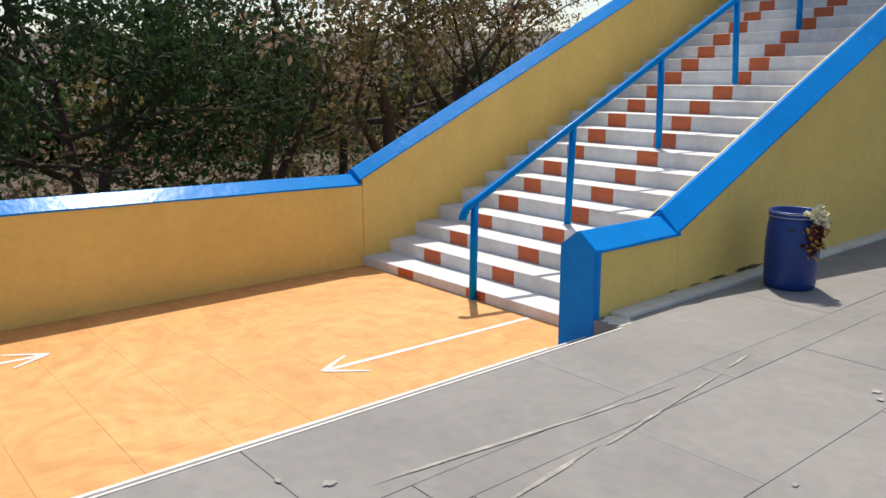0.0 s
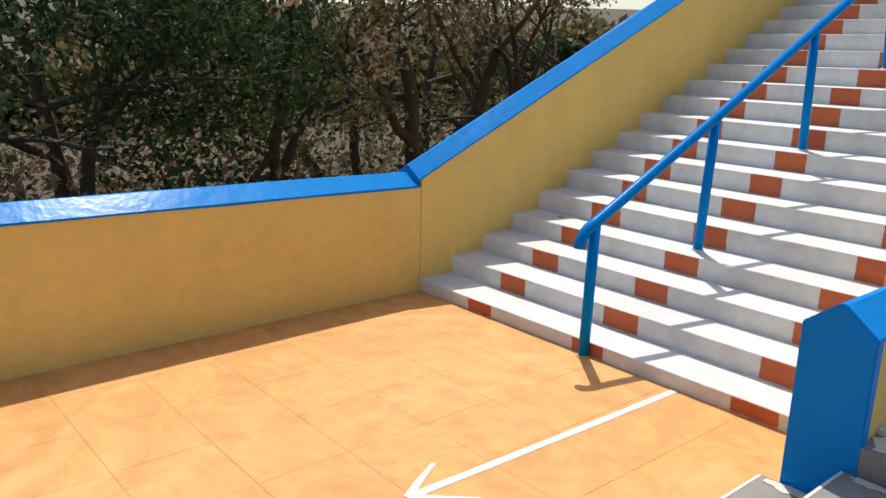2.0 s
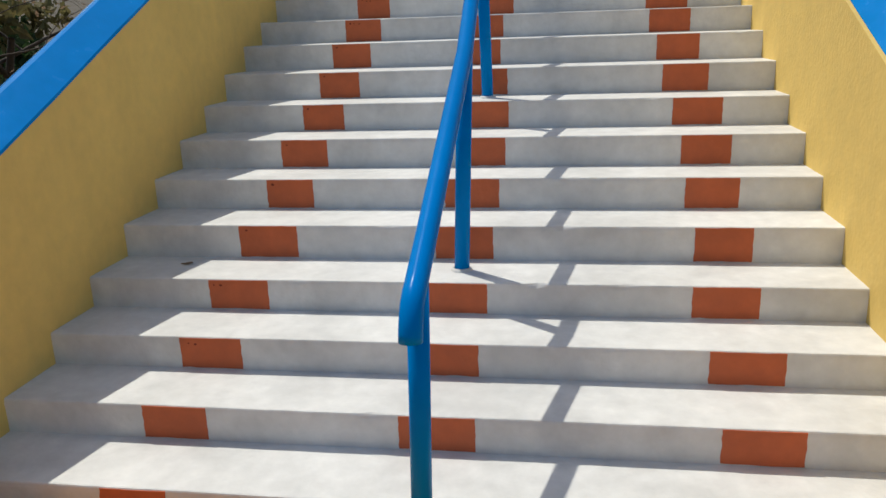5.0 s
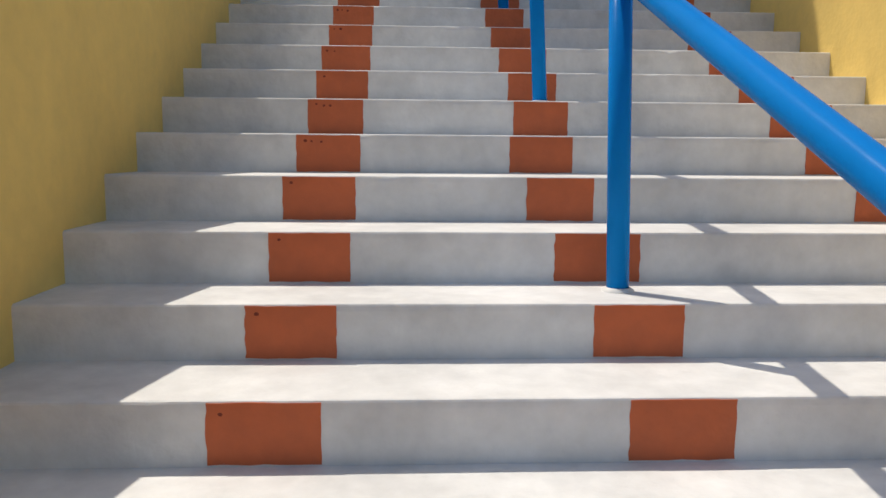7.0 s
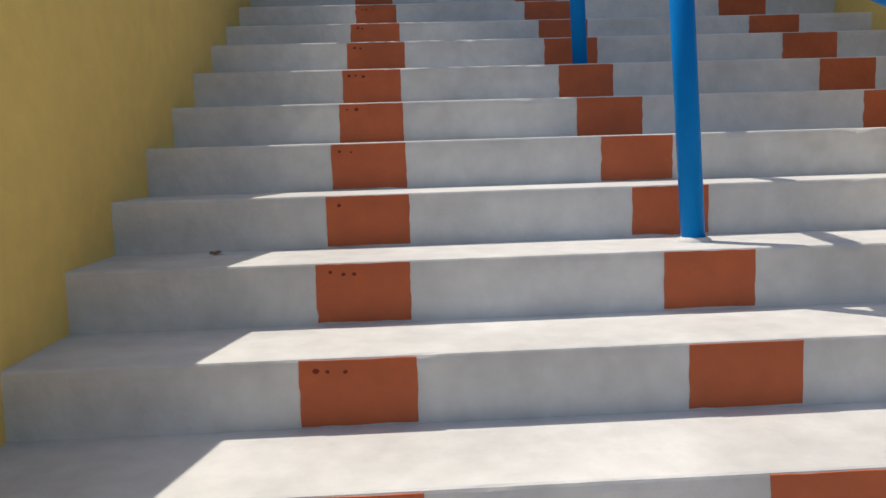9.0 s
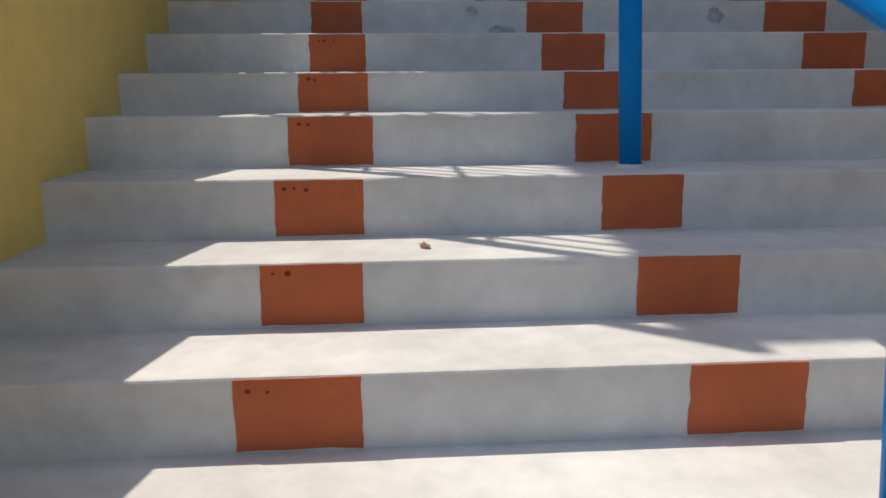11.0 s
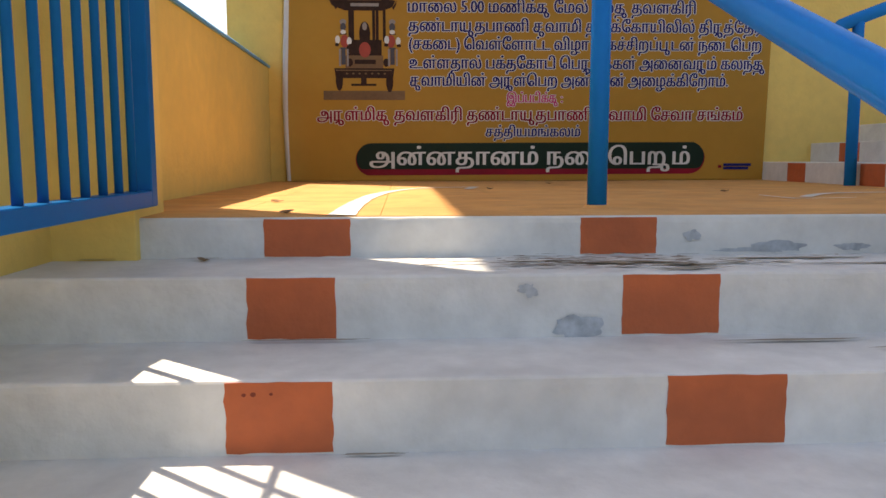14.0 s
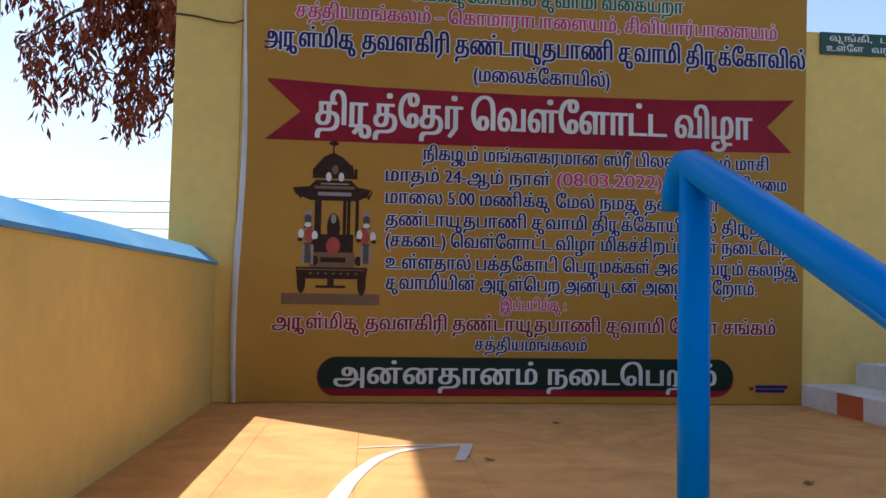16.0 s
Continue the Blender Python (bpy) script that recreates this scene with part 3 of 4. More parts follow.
marking("arrow_marking", "thin white arrow painted on the apricot floor", 0.0022,
        [([(2.270, -0.02), (2.245, -1.0), (2.217, -1.82)], 0.042, 0.045), ([(2.07, -1.56), (2.14, -1.69), (2.217, -1.82)], 0.02, 0.042), ([(2.41, -1.59), (2.31, -1.71), (2.217, -1.82)], 0.02, 0.042)])
marking("arrow_marking", "thin white arrow painted on the apricot floor", 0.0022,
        [([(0.70, -5.0), (0.72, -4.0), (0.755, -3.07)], 0.045, 0.042), ([(0.58, -3.32), (0.66, -3.20), (0.755, -3.07)], 0.02, 0.042), ([(0.90, -3.31), (0.83, -3.20), (0.755, -3.07)], 0.02, 0.042)])
marking("arrow_marking", "curved white arrow painted on the upper landing", TOP + 0.0052,
        [([(0.79, 6.68), (0.798, 7.25), (0.838, 7.88), (0.925, 8.38), (1.07, 8.71), (1.372, 8.86)], 0.08, 0.035), ([(0.90, 8.78), (1.13, 8.83), (1.372, 8.865)], 0.012, 0.03), ([(1.30, 8.52), (1.34, 8.70), (1.372, 8.865)], 0.045, 0.05)])
marking("arrow_marking", "curved white arrow painted on the upper landing", TOP + 0.0052,
        [([(2.62, 7.60), (2.83, 7.86), (3.05, 7.97), (3.4, 8.0)], 0.05, 0.04), ([(2.50, 7.77), (2.50, 7.60), (2.51, 7.46)], 0.015, 0.03), ([(2.51, 7.46), (2.62, 7.46), (2.78, 7.50)], 0.03, 0.012)])


# banner with its print
def visual(text):
    """Tamil letters in the order in which they are drawn."""
    pre = {"\u0bca": ("\u0bc6", "\u0bbe"), "\u0bcb": ("\u0bc7", "\u0bbe"), "\u0bcc": ("\u0bc6", "\u0bd7")}
    out = []
    for ch in text:
        if ch in "\u0bc6\u0bc7\u0bc8":
            out.insert(len(out) - 1, ch)
        elif ch in pre:
            out.insert(len(out) - 1, pre[ch][0])
            out.append(pre[ch][1])
        else:
            out.append(ch)
    return "".join(out)


def laid(co):
    """The print's layout, scaled onto the stretched sheet."""
    co[:, 0] = co[:, 0] * 0.984 + 0.022
    co[:, 2] = TOP + (co[:, 2] - TOP) * 0.98
    return co


def lettering(text, x0, x1, zmid, height, y, mat, parent, halo=None, label=""):
    """A printed line, from x0 to x1 with its middle at zmid."""
    cu = bpy.data.curves.new("lettering", "FONT")
    cu.body, cu.size, cu.align_x = visual(text), 1.0, "LEFT"
    cu.resolution_u, cu.extrude = 3, 0.0
    tmp = bpy.data.objects.new("tmp", cu)
    scene.collection.objects.link(tmp)
    bpy.context.view_layer.update()
    shape = tmp.to_curve(bpy.context.evaluated_depsgraph_get())
    rings, slip = [], 0.0
    for sp in shape.splines:
        ring = []
        pts = sp.bezier_points
        for p, q in zip(pts, list(pts)[1:] + list(pts)[:1]):
            straight = (p.handle_right - p.co).length + (q.handle_left - q.co).length < 1e-4
            for t in ((0.0,) if straight else (0.0, 0.33, 0.67)):
                u = 1 - t
                ring.append((p.co * u ** 3 + p.handle_right * 3 * u * u * t + q.handle_left * 3 * u * t * t + q.co * t ** 3).xy)
        ring = [v - Vector((slip, 0)) for v in ring]
        if len(pts) == 29 and abs(max(v.x for v in ring) - min(v.x for v in ring) - 0.68) < 0.02:
            ring = [v + Vector((-0.35, -0.52)) for v in ring]    # the vowel sign hangs under its letter
            slip += 0.31
        if len(ring) > 2:
            rings.append(ring)
    tmp.to_curve_clear()
    bpy.data.objects.remove(tmp)
    flat_pts = [v for r in rings for v in r]
    edges = []
    for r in rings:
        edges += [(len(edges) + k, len(edges) + (k + 1) % len(r)) for k in range(len(r))]
    pts, _, tris, *_ = delaunay_2d_cdt(flat_pts, edges, [], 0, 1e-5)
    pts = np.array([(v.x, v.y, 0.0) for v in pts])
    mid = pts[np.array(tris)].mean(1)
    turns = np.zeros(len(mid), int)
    for r in rings:
        p = np.array([(v.x, v.y) for v in r])
        q = np.roll(p, -1, 0)
        near = np.where((mid[:, 0] > p[:, 0].min()) & (mid[:, 0] < p[:, 0].max()))[0]
        if len(near):
            m = mid[near, None, :]
            side = (q[:, 0] - p[:, 0]) * (m[..., 1] - p[:, 1]) - (m[..., 0] - p[:, 0]) * (q[:, 1] - p[:, 1])
            up = (p[:, 1] <= m[..., 1]) & (q[:, 1] > m[..., 1]) & (side > 0)
            down = (p[:, 1] > m[..., 1]) & (q[:, 1] <= m[..., 1]) & (side < 0)
            turns[near] += up.sum(1) - down.sum(1)
    spans, starts, far = sorted((min(v.x for v in r), max(v.x for v in r)) for r in rings), [], -9.0
    for lo, hi in spans:
        if lo - far > 0.22:
            starts.append(lo - 0.01)
        far = max(far, hi)
    word = np.searchsorted(starts, mid[:, 0], "right") - 1
    words = [np.array([f for f, w, k in zip(tris, turns, word) if w and k == q]) for q in range(len(starts))]
    pts = pts.tolist()
    co = np.array(pts)
    a, b = co.min(0), co.max(0)
    sx = (x1 - x0) / (b[0] - a[0])
    height *= 0.86
    flatco = np.stack([x0 + (co[:, 0] - a[0]) * sx, np.full(len(co), y), zmid + (co[:, 1] - 0.27) * height], 1)
    flatco[:, 1] -= co[:, 2] * 0.00006
    flatco = laid(flatco)
    bold = 0.026 * height
    ways = [(math.cos(k * math.pi / 4), math.sin(k * math.pi / 4)) for k in range(8)]
    sets = [("lettering", mat, 0.0, [(-bold, 0), (0, 0), (bold, 0)])]
    if halo:
        sets.append(("letter_outline", halo, 0.0012, [(0.072 * height * u, 0.045 * height * v) for u, v in ways]))
    for name, m, dy, moves in sets:
        v = np.concatenate([flatco + np.array((u, dy + 0.00004 * k, w)) for k, (u, w) in enumerate(moves)])
        for faces in words:
            if len(faces) == 0:
                continue
            f = np.concatenate([faces + k * len(co) for k in range(len(moves))])
            used, f = np.unique(f, return_inverse=True)
            out = bpy.data.meshes.new(name)
            out.from_pydata(v[used].tolist(), [], f.reshape(-1, 3).tolist())
            out.materials.append(m)
            word_ob = tagged(new(name, out), kind="stuff")
            word_ob.parent = parent
    bpy.data.curves.remove(cu)


def flat(name, ring, y, mat, parent, label=""):
    """A printed shape on the banner: a ring of (x, z) at the depth y."""
    bm = bmesh.new()
    bm.faces.new([bm.verts.new(q) for q in laid(np.array([(x, y, z) for x, z in ring]))])
    return part(name, bm, mat, parent, label)


def oval(x, z, rx, rz, n=20, a0=0.0, a1=2 * math.pi):
    return [(x + rx * math.cos(a0 + (a1 - a0) * i / n), z + rz * math.sin(a0 + (a1 - a0) * i / n)) for i in range(n)]


banner = thing("banner", "ochre printed vinyl festival banner stretched on the wall", "banner")
SY = BACK_Y - 0.022
bm = bmesh.new()
rows = []
for j in range(31):
    z = TOP + 0.008 + (6.05 - TOP) * j / 30
    row = []
    for i in range(25):
        u = (i / 24) ** 2
        x = 0.18 + (3.615 + 0.07 * (j / 30) - 0.18) * u
        pull = math.exp(-u * 80)
        row.append(bm.verts.new((x + pull * 0.012 * math.sin(z * 3.1), SY - pull * 0.05 * (0.6 + 0.4 * math.sin(z * 2.3 + 1)), z)))
    rows.append(row)
for a, b in zip(rows, rows[1:]):
    for i in range(24):
        bm.faces.new((a[i], a[i + 1], b[i + 1], b[i])).smooth = True
sheet = part("sheet", bm, SHEET, banner, "ochre vinyl sheet")
bm = bmesh.new()
rings = []
for j in range(31):
    z = TOP + 0.008 + (6.05 - TOP) * j / 30
    w = 0.028 + 0.010 * math.sin(z * 1.9 + 0.5)
    x = 0.18 + 0.012 * math.sin(z * 3.1)
    y = SY - 0.05 * (0.6 + 0.4 * math.sin(z * 2.3 + 1))
    rings.append([(x, y, z), (x - w * 0.5, y - 0.010, z), (x - w, y + 0.012, z)])
loft(bm, rings, close=False, caps=False, smooth=True)
part("folded_hem", bm, SHEET_WHITE, banner, "white folded hem")
Y1, Y2, Y3 = SY - 0.002, SY - 0.0040, SY - 0.0062
lettering("வேணுகோபால சுவாமி வகையறா", 1.133, 2.88, 5.565, 0.15, Y2, INK_GREEN, banner, INK_WHITE)
lettering("சத்தியமங்கலம் – கொமாராபாளையம், சிவியார்பாளையம்", 0.443, 3.50, 5.425, 0.145, Y2, INK_PINK, banner, INK_WHITE)
lettering("அருள்மிகு தவளகிரி தண்டாயுதபாணி சுவாமி திருக்கோவில்", 0.246, 3.69, 5.25, 0.19, Y2, NAVY, banner, INK_WHITE)
lettering("(மலைக்கோயில்)", 1.54, 2.40, 5.07, 0.15, Y2, NAVY, banner, INK_WHITE)
ribbon = [(0.265, 5.005), (0.9, 4.975), (1.9, 4.962), (2.9, 4.972), (3.62, 5.0), (3.435, 4.82), (3.60, 4.655), (2.9, 4.645), (1.9, 4.63), (0.9, 4.628), (0.275, 4.63), (0.484, 4.805)]
flat("ribbon", ribbon, Y1, INK_RED, banner, "crimson printed ribbon")
lettering("திருத்தேர் வெள்ளோட்ட விழா", 0.58, 3.33, 4.80, 0.30, Y2, INK_WHITE, banner)
for text, a, b, z in (("நிகழும் மங்களகரமான ஸ்ரீ பிலவ வருடம் மாசி", 1.235, 3.44, 4.565), ("மாதம் 24-ஆம் நாள்", 1.01, 2.03, 4.427),
                      ("செவ்வாய்கிழமை", 2.80, 3.56, 4.435), ("மாலை 5.00 மணிக்கு மேல் நமது தவளகிரி", 1.012, 3.10, 4.290), ("தண்டாயுதபாணி சுவாமி திருக்கோயிலில் திருத்தேர்", 1.015, 3.60, 4.155),
                      ("(சகடை) வெள்ளோட்ட விழா மிகச்சிறப்புடன் நடைபெற", 1.018, 3.60, 4.027), ("உள்ளதால் பக்தகோடி பெருமக்கள் அனைவரும் கலந்து", 1.021, 3.63, 3.892), ("சுவாமியின் அருள்பெற அன்புடன் அழைக்கிறோம்.", 1.023, 3.36, 3.768)):
    lettering(text, a, b, z, 0.135, Y2, NAVY, banner, INK_WHITE)
lettering("(08.03.2022)", 2.07, 2.74, 4.430, 0.135, Y2, INK_PINK, banner, INK_WHITE)
lettering("இப்படிக்கு :", 1.726, 2.133, 3.645, 0.11, Y2, INK_PINK, banner, INK_WHITE)
lettering("அருள்மிகு தவளகிரி தண்டாயுதபாணி சுவாமி சேவா சங்கம்", 0.353, 3.48, 3.522, 0.14, Y2, INK_RED, banner, INK_WHITE)
lettering("சத்தியமங்கலம்", 1.572, 2.267, 3.40, 0.12, Y2, NAVY, banner, INK_WHITE)
pill = lambda g: oval(0.74, 3.212, 0.112 + g, 0.112 + g, 12, math.pi / 2, 1.5 * math.pi) + oval(3.09, 3.222, 0.112 + g, 0.112 + g, 12, -math.pi / 2, math.pi / 2)
flat("pill_rim", [(x, z - 0.008) for x, z in pill(0.006)], Y1, INK_RED, banner, "red rim of the printed lozenge")
flat("pill", [(x, max(z, 3.135)) for x, z in pill(0.0)], Y2, INK_DARK, banner, "dark printed lozenge")
lettering("அன்னதானம் நடைபெறும்", 0.727, 3.09, 3.212, 0.20, Y3, INK_WHITE, banner)
for a, b, z, m in ((3.31, 3.335, 3.15, INK_RED), (3.35, 3.56, 3.162, NAVY), (3.35, 3.54, 3.137, NAVY)):
    flat("printed_bar", [(a, z - 0.01), (b, z - 0.01), (b, z + 0.01), (a, z + 0.01)], Y2, m, banner)
# printed picture of a temple car, in plain shapes
cx = 0.69
flat("picture_ground", [(0.40, 3.635), (0.985, 3.635), (0.985, 3.70), (0.40, 3.70)], Y1, INK_TAN, banner, "printed brown ground strip")
shapes = [([(cx - 0.20, 3.79), (cx + 0.21, 3.79), (cx + 0.22, 3.86), (cx - 0.21, 3.86)], INK_BROWN), ([(cx - 0.13, 3.86), (cx + 0.14, 3.86), (cx + 0.14, 3.95), (cx - 0.13, 3.95)], INK_TAN),
          ([(cx - 0.12, 3.95), (cx + 0.13, 3.95), (cx + 0.13, 4.06), (cx - 0.12, 4.06)], INK_BROWN),
          ([(cx - 0.24, 4.34), (cx - 0.22, 4.30), (cx - 0.13, 4.265), (cx + 0.14, 4.265), (cx + 0.21, 4.29), (cx + 0.23, 4.335), (cx + 0.15, 4.35), (cx + 0.11, 4.39), (cx - 0.10, 4.39), (cx - 0.14, 4.35)], INK_BROWN),
          ([(cx - 0.12, 4.40), (cx + 0.13, 4.40), (cx + 0.12, 4.47), (cx + 0.06, 4.53), (cx, 4.56), (cx - 0.06, 4.53), (cx - 0.11, 4.47)], INK_BROWN),
          ([(cx - 0.005, 4.55), (cx + 0.005, 4.55), (cx + 0.005, 4.64), (cx - 0.005, 4.64)], INK_BROWN), (oval(cx, 4.615, 0.03, 0.014, 10), INK_BROWN),
          (oval(cx - 0.175, 3.775, 0.026, 0.075, 16), INK_BROWN), (oval(cx + 0.185, 3.765, 0.026, 0.075, 16), INK_BROWN),
          ([(cx - 0.09, 3.735), (cx + 0.09, 3.735), (cx + 0.09, 3.75), (cx - 0.09, 3.75)], INK_BROWN), ([(cx - 0.02, 3.75), (cx + 0.02, 3.75), (cx + 0.02, 3.79), (cx - 0.02, 3.79)], INK_BROWN)]
for x in (-0.095, -0.075, 0.075, 0.10, 0.15):
    shapes.append(([(cx + x - 0.010, 4.05), (cx + x + 0.010, 4.05), (cx + x + 0.010, 4.27), (cx + x - 0.010, 4.27)], INK_BROWN))
for k, (ring, mat) in enumerate(shapes):
    flat("picture_shape", ring, Y1 - 0.0001 * k, mat, banner)
rect = lambda x, z, w, h: [(cx + x - w / 2, z - h / 2), (cx + x + w / 2, z - h / 2), (cx + x + w / 2, z + h / 2), (cx + x - w / 2, z + h / 2)]
details = [(oval(cx + 0.01, 4.10, 0.04, 0.09, 14), INK_BROWN), (oval(cx + 0.01, 3.99, 0.042, 0.055, 14), INK_ROSE), (oval(cx + 0.01, 4.155, 0.017, 0.03, 10), INK_GREY),
           (rect(0.012, 4.345, 0.24, 0.018), INK_TAN), (rect(0.012, 4.367, 0.17, 0.008), INK_GREY), (rect(0.012, 4.305, 0.20, 0.022), INK_GREY), (oval(cx + 0.012, 4.455, 0.02, 0.03, 10), INK_TAN),
           (rect(0.012, 3.93, 0.18, 0.008), INK_TAN), (rect(0.012, 3.875, 0.19, 0.008), INK_TAN), (rect(0.012, 3.905, 0.15, 0.03), INK_BROWN), (rect(0.0, 3.845, 0.40, 0.007), INK_TAN)]
for side, x in ((-1, -0.143), (1, 0.207)):
    tip = cx + 0.012 + side * 0.225
    details += [([(tip - side * 0.03, 4.285), (tip - side * 0.02, 4.27), (tip, 4.31), (tip + side * 0.004, 4.345), (tip - side * 0.008, 4.315)], INK_BROWN),
                (rect(0.012 + side * 0.125, 4.43, 0.018, 0.06), INK_BROWN), (rect(0.012 + side * 0.10, 4.46, 0.012, 0.05), INK_BROWN), (oval(cx + 0.012 + side * 0.038, 4.41, 0.017, 0.028, 12), INK_WHITE),
                (oval(cx + x, 4.185, 0.024, 0.02, 10), INK_GREY), (oval(cx + x, 4.15, 0.022, 0.028, 10), INK_SLATE), (oval(cx + x, 4.115, 0.02, 0.016, 10), INK_WHITE), (rect(x, 4.10, 0.05, 0.008), INK_BROWN),
                (oval(cx + x - side * 0.01, 4.05, 0.03, 0.045, 12), INK_ROSE), (oval(cx + x - 0.04, 4.06, 0.018, 0.03, 10), INK_WHITE), (oval(cx + x + 0.042, 4.05, 0.018, 0.03, 10), INK_WHITE),
                (oval(cx + x - 0.045, 4.025, 0.016, 0.012, 8), INK_BROWN), (oval(cx + x + 0.047, 4.02, 0.016, 0.012, 8), INK_BROWN), (rect(x, 4.0, 0.045, 0.012), INK_SLATE),
                (rect(x - 0.025, 3.935, 0.013, 0.12), INK_GREY), (rect(x + 0.03, 3.935, 0.013, 0.12), INK_GREY), (rect(x, 3.94, 0.03, 0.11), INK_SLATE), (oval(cx + x - side * 0.045, 3.90, 0.022, 0.03, 10), INK_BROWN)]
for k in range(7):
    details.append((oval(cx - 0.12 + 0.045 * k, 3.822, 0.009, 0.007, 8), INK_TAN))
for k, (ring, mat) in enumerate(details):
    flat("picture_detail", ring, Y2 - 0.00004 * (k % 9), mat, banner)

sign = thing("sign_board", "narrow dark green enamel sign with white writing on the wall top", "sign")
part("board", box(3.77, 6.2, BACK_Y - 0.012, BACK_Y + 0.0, 5.275, 5.418, bevel=0.002), SIGN_GREEN, sign)
for text, x0, x1, z in (("லுங்கி,", 3.87, 4.16, 5.425), ("பர்மடாஸ்", 4.22, 4.68, 5.425), ("அணிந்து", 4.74, 5.1, 5.425), ("உள்ளே", 3.85, 4.10, 5.358), ("வர", 4.16, 4.28, 5.358), ("அனுமதி", 4.34, 4.68, 5.358), ("இல்லை", 4.74, 5.0, 5.358)):
    lettering(text, x0, x1, z, 0.07, BACK_Y - 0.0135, INK_WHITE, sign)

# plastic drum with a flower garland
drum = thing("drum_bin", "blue plastic drum used as a bin beside the ochre wall", "bin", at=(3.87, 0.80, PLAZA))
DRUM = 0.88
prof = [(0.0, 0.0), (0.165, 0.0), (0.180, 0.012), (0.186, 0.06), (0.192, 0.20), (0.193, 0.34), (0.188, 0.46), (0.180, 0.515), (0.178, 0.53), (0.186, 0.537), (0.187, 0.552), (0.180, 0.558), (0.186, 0.565), (0.187, 0.58), (0.178, 0.586), (0.168, 0.58), (0.168, 0.10), (0.0, 0.10)]
ring = lambda r, z, n=40: [(r * math.cos(i * 2 * math.pi / n), r * math.sin(i * 2 * math.pi / n), z) for i in range(n)]
drum.scale = (DRUM, DRUM, DRUM)
part("body", loft(bmesh.new(), [ring(max(r, 0.002), z) for r, z in prof], smooth=True), BARREL, drum)
for z in (0.545, 0.573):
    part("hoop", loft(bmesh.new(), [ring(0.188, z - 0.003), ring(0.1895, z), ring(0.188, z + 0.003)], caps=False, smooth=True), STEEL, drum, "thin bright hoop")
# No hollow is cut; the recess's shade is put into a darker patch.
h = part("handle_recess", loft(bmesh.new(), [[(0.188 * math.cos(a) * s, 0.188 * math.sin(a) * s, 0.46 + dz) for a, dz in ((-1.35, -0.014), (-1.2, -0.018), (-1.05, -0.014), (-1.02, 0.0), (-1.05, 0.014), (-1.2, 0.018), (-1.35, 0.014), (-1.38, 0.0))] for s in (0.98, 1.012)]), BARREL_SHADE, drum, "handle recess drawn as a patch of painted shade")
garland = thing("garland", "wilted flower garland of cream and maroon petals hung over the drum", "garland")
rg = random.Random(3)
bms = [bmesh.new() for _ in range(3)]
for i in range(260):
    t = rg.random()
    kind = 0 if t < 0.30 else (1 if (t * 7) % 1 < 0.55 else 2)
    a = math.radians(-15 + rg.gauss(0, 11))
    z = PLAZA + 0.545 - 0.29 * t + rg.gauss(0, 0.012) - (0.02 if t > 0.3 else 0)
    r = 0.168 + 0.045 * math.sin(min(1, t * 2) * math.pi) + rg.gauss(0, 0.012)
    c = Vector((3.87 + r * math.cos(a), 0.80 + r * math.sin(a), z))
    s = rg.uniform(0.010, 0.018)
    v = [bms[kind].verts.new(c + Vector((rg.gauss(0, s), rg.gauss(0, s), rg.gauss(0, s)))) for _ in range(5)]
    for q in ((0, 1, 2), (0, 2, 3), (0, 3, 4), (1, 2, 4)):
        bms[kind].faces.new([v[j] for j in q])
for b, nm, mt in zip(bms, ("cream_flowers", "maroon_flowers", "yellow_flowers"), (CREAM_PETAL, MAROON_PETAL, YELLOW_PETAL)):
    part(nm, b, mt, garland)


# trees
def leaf_cloud(centres, spread, count, size, mat, name, parent, seed, droop=0.0, narrow=0.5):
    """Many single leaves scattered about the tips of the twigs."""
    g = np.random.default_rng(seed)
    c = np.array(centres)[g.integers(0, len(centres), count)]
    pos = c + g.normal(0, 1, (count, 3)) * np.array(spread)
    d = g.normal(0, 1, (count, 3))
    d[:, 2] -= droop
    d /= np.linalg.norm(d, axis=1)[:, None]
    s = np.cross(d, g.normal(0, 1, (count, 3)))
    s /= np.linalg.norm(s, axis=1)[:, None] + 1e-9
    ln = (size * g.uniform(0.6, 1.3, count))[:, None]
    n = np.cross(d, s)
    v = np.stack([pos, pos + d * ln * 0.5 + s * ln * narrow * 0.5 + n * ln * 0.08, pos + d * ln, pos + d * ln * 0.5 - s * ln * narrow * 0.5 + n * ln * 0.08], 1).reshape(-1, 3)
    f = np.arange(count * 4).reshape(-1, 4)
    me = bpy.data.meshes.new(name)
    me.from_pydata(v.tolist(), [], f.tolist())
    me.materials.append(mat)
    ob = new(name, me)
    ob.parent = parent
    return ob


def grow(bm, p, d, length, rad, depth, rg, tips, bend=0.35, split=(2, 3), low=0.0):
    """One limb and what grows from it."""
    pts, rads = [p], [rad]
    n = 4
    for i in range(n):
        d = (d + Vector((rg.gauss(0, bend), rg.gauss(0, bend), rg.gauss(0, bend * 0.7) + 0.03)) * 0.45).normalized()
        p = p + d * length / n
        pts.append(p)
        rads.append(rad * (1 - 0.45 * (i + 1) / n))
        if depth <= 2:
            tips.append(tuple(p))
    tube(bm, pts, rads, 7 if depth > 2 else (5 if depth > 1 else 3), caps=False)
    if depth == 0:
        return
    for _ in range(rg.randint(*split)):
        k = rg.randint(2, n)
        nd = (d + Vector((rg.gauss(0, 0.75), rg.gauss(0, 0.75), rg.gauss(0.08, 0.5)))).normalized()
        grow(bm, pts[k], nd, length * rg.uniform(0.6, 0.82), rads[k] * 0.68, depth - 1, rg, tips, bend, split, low)


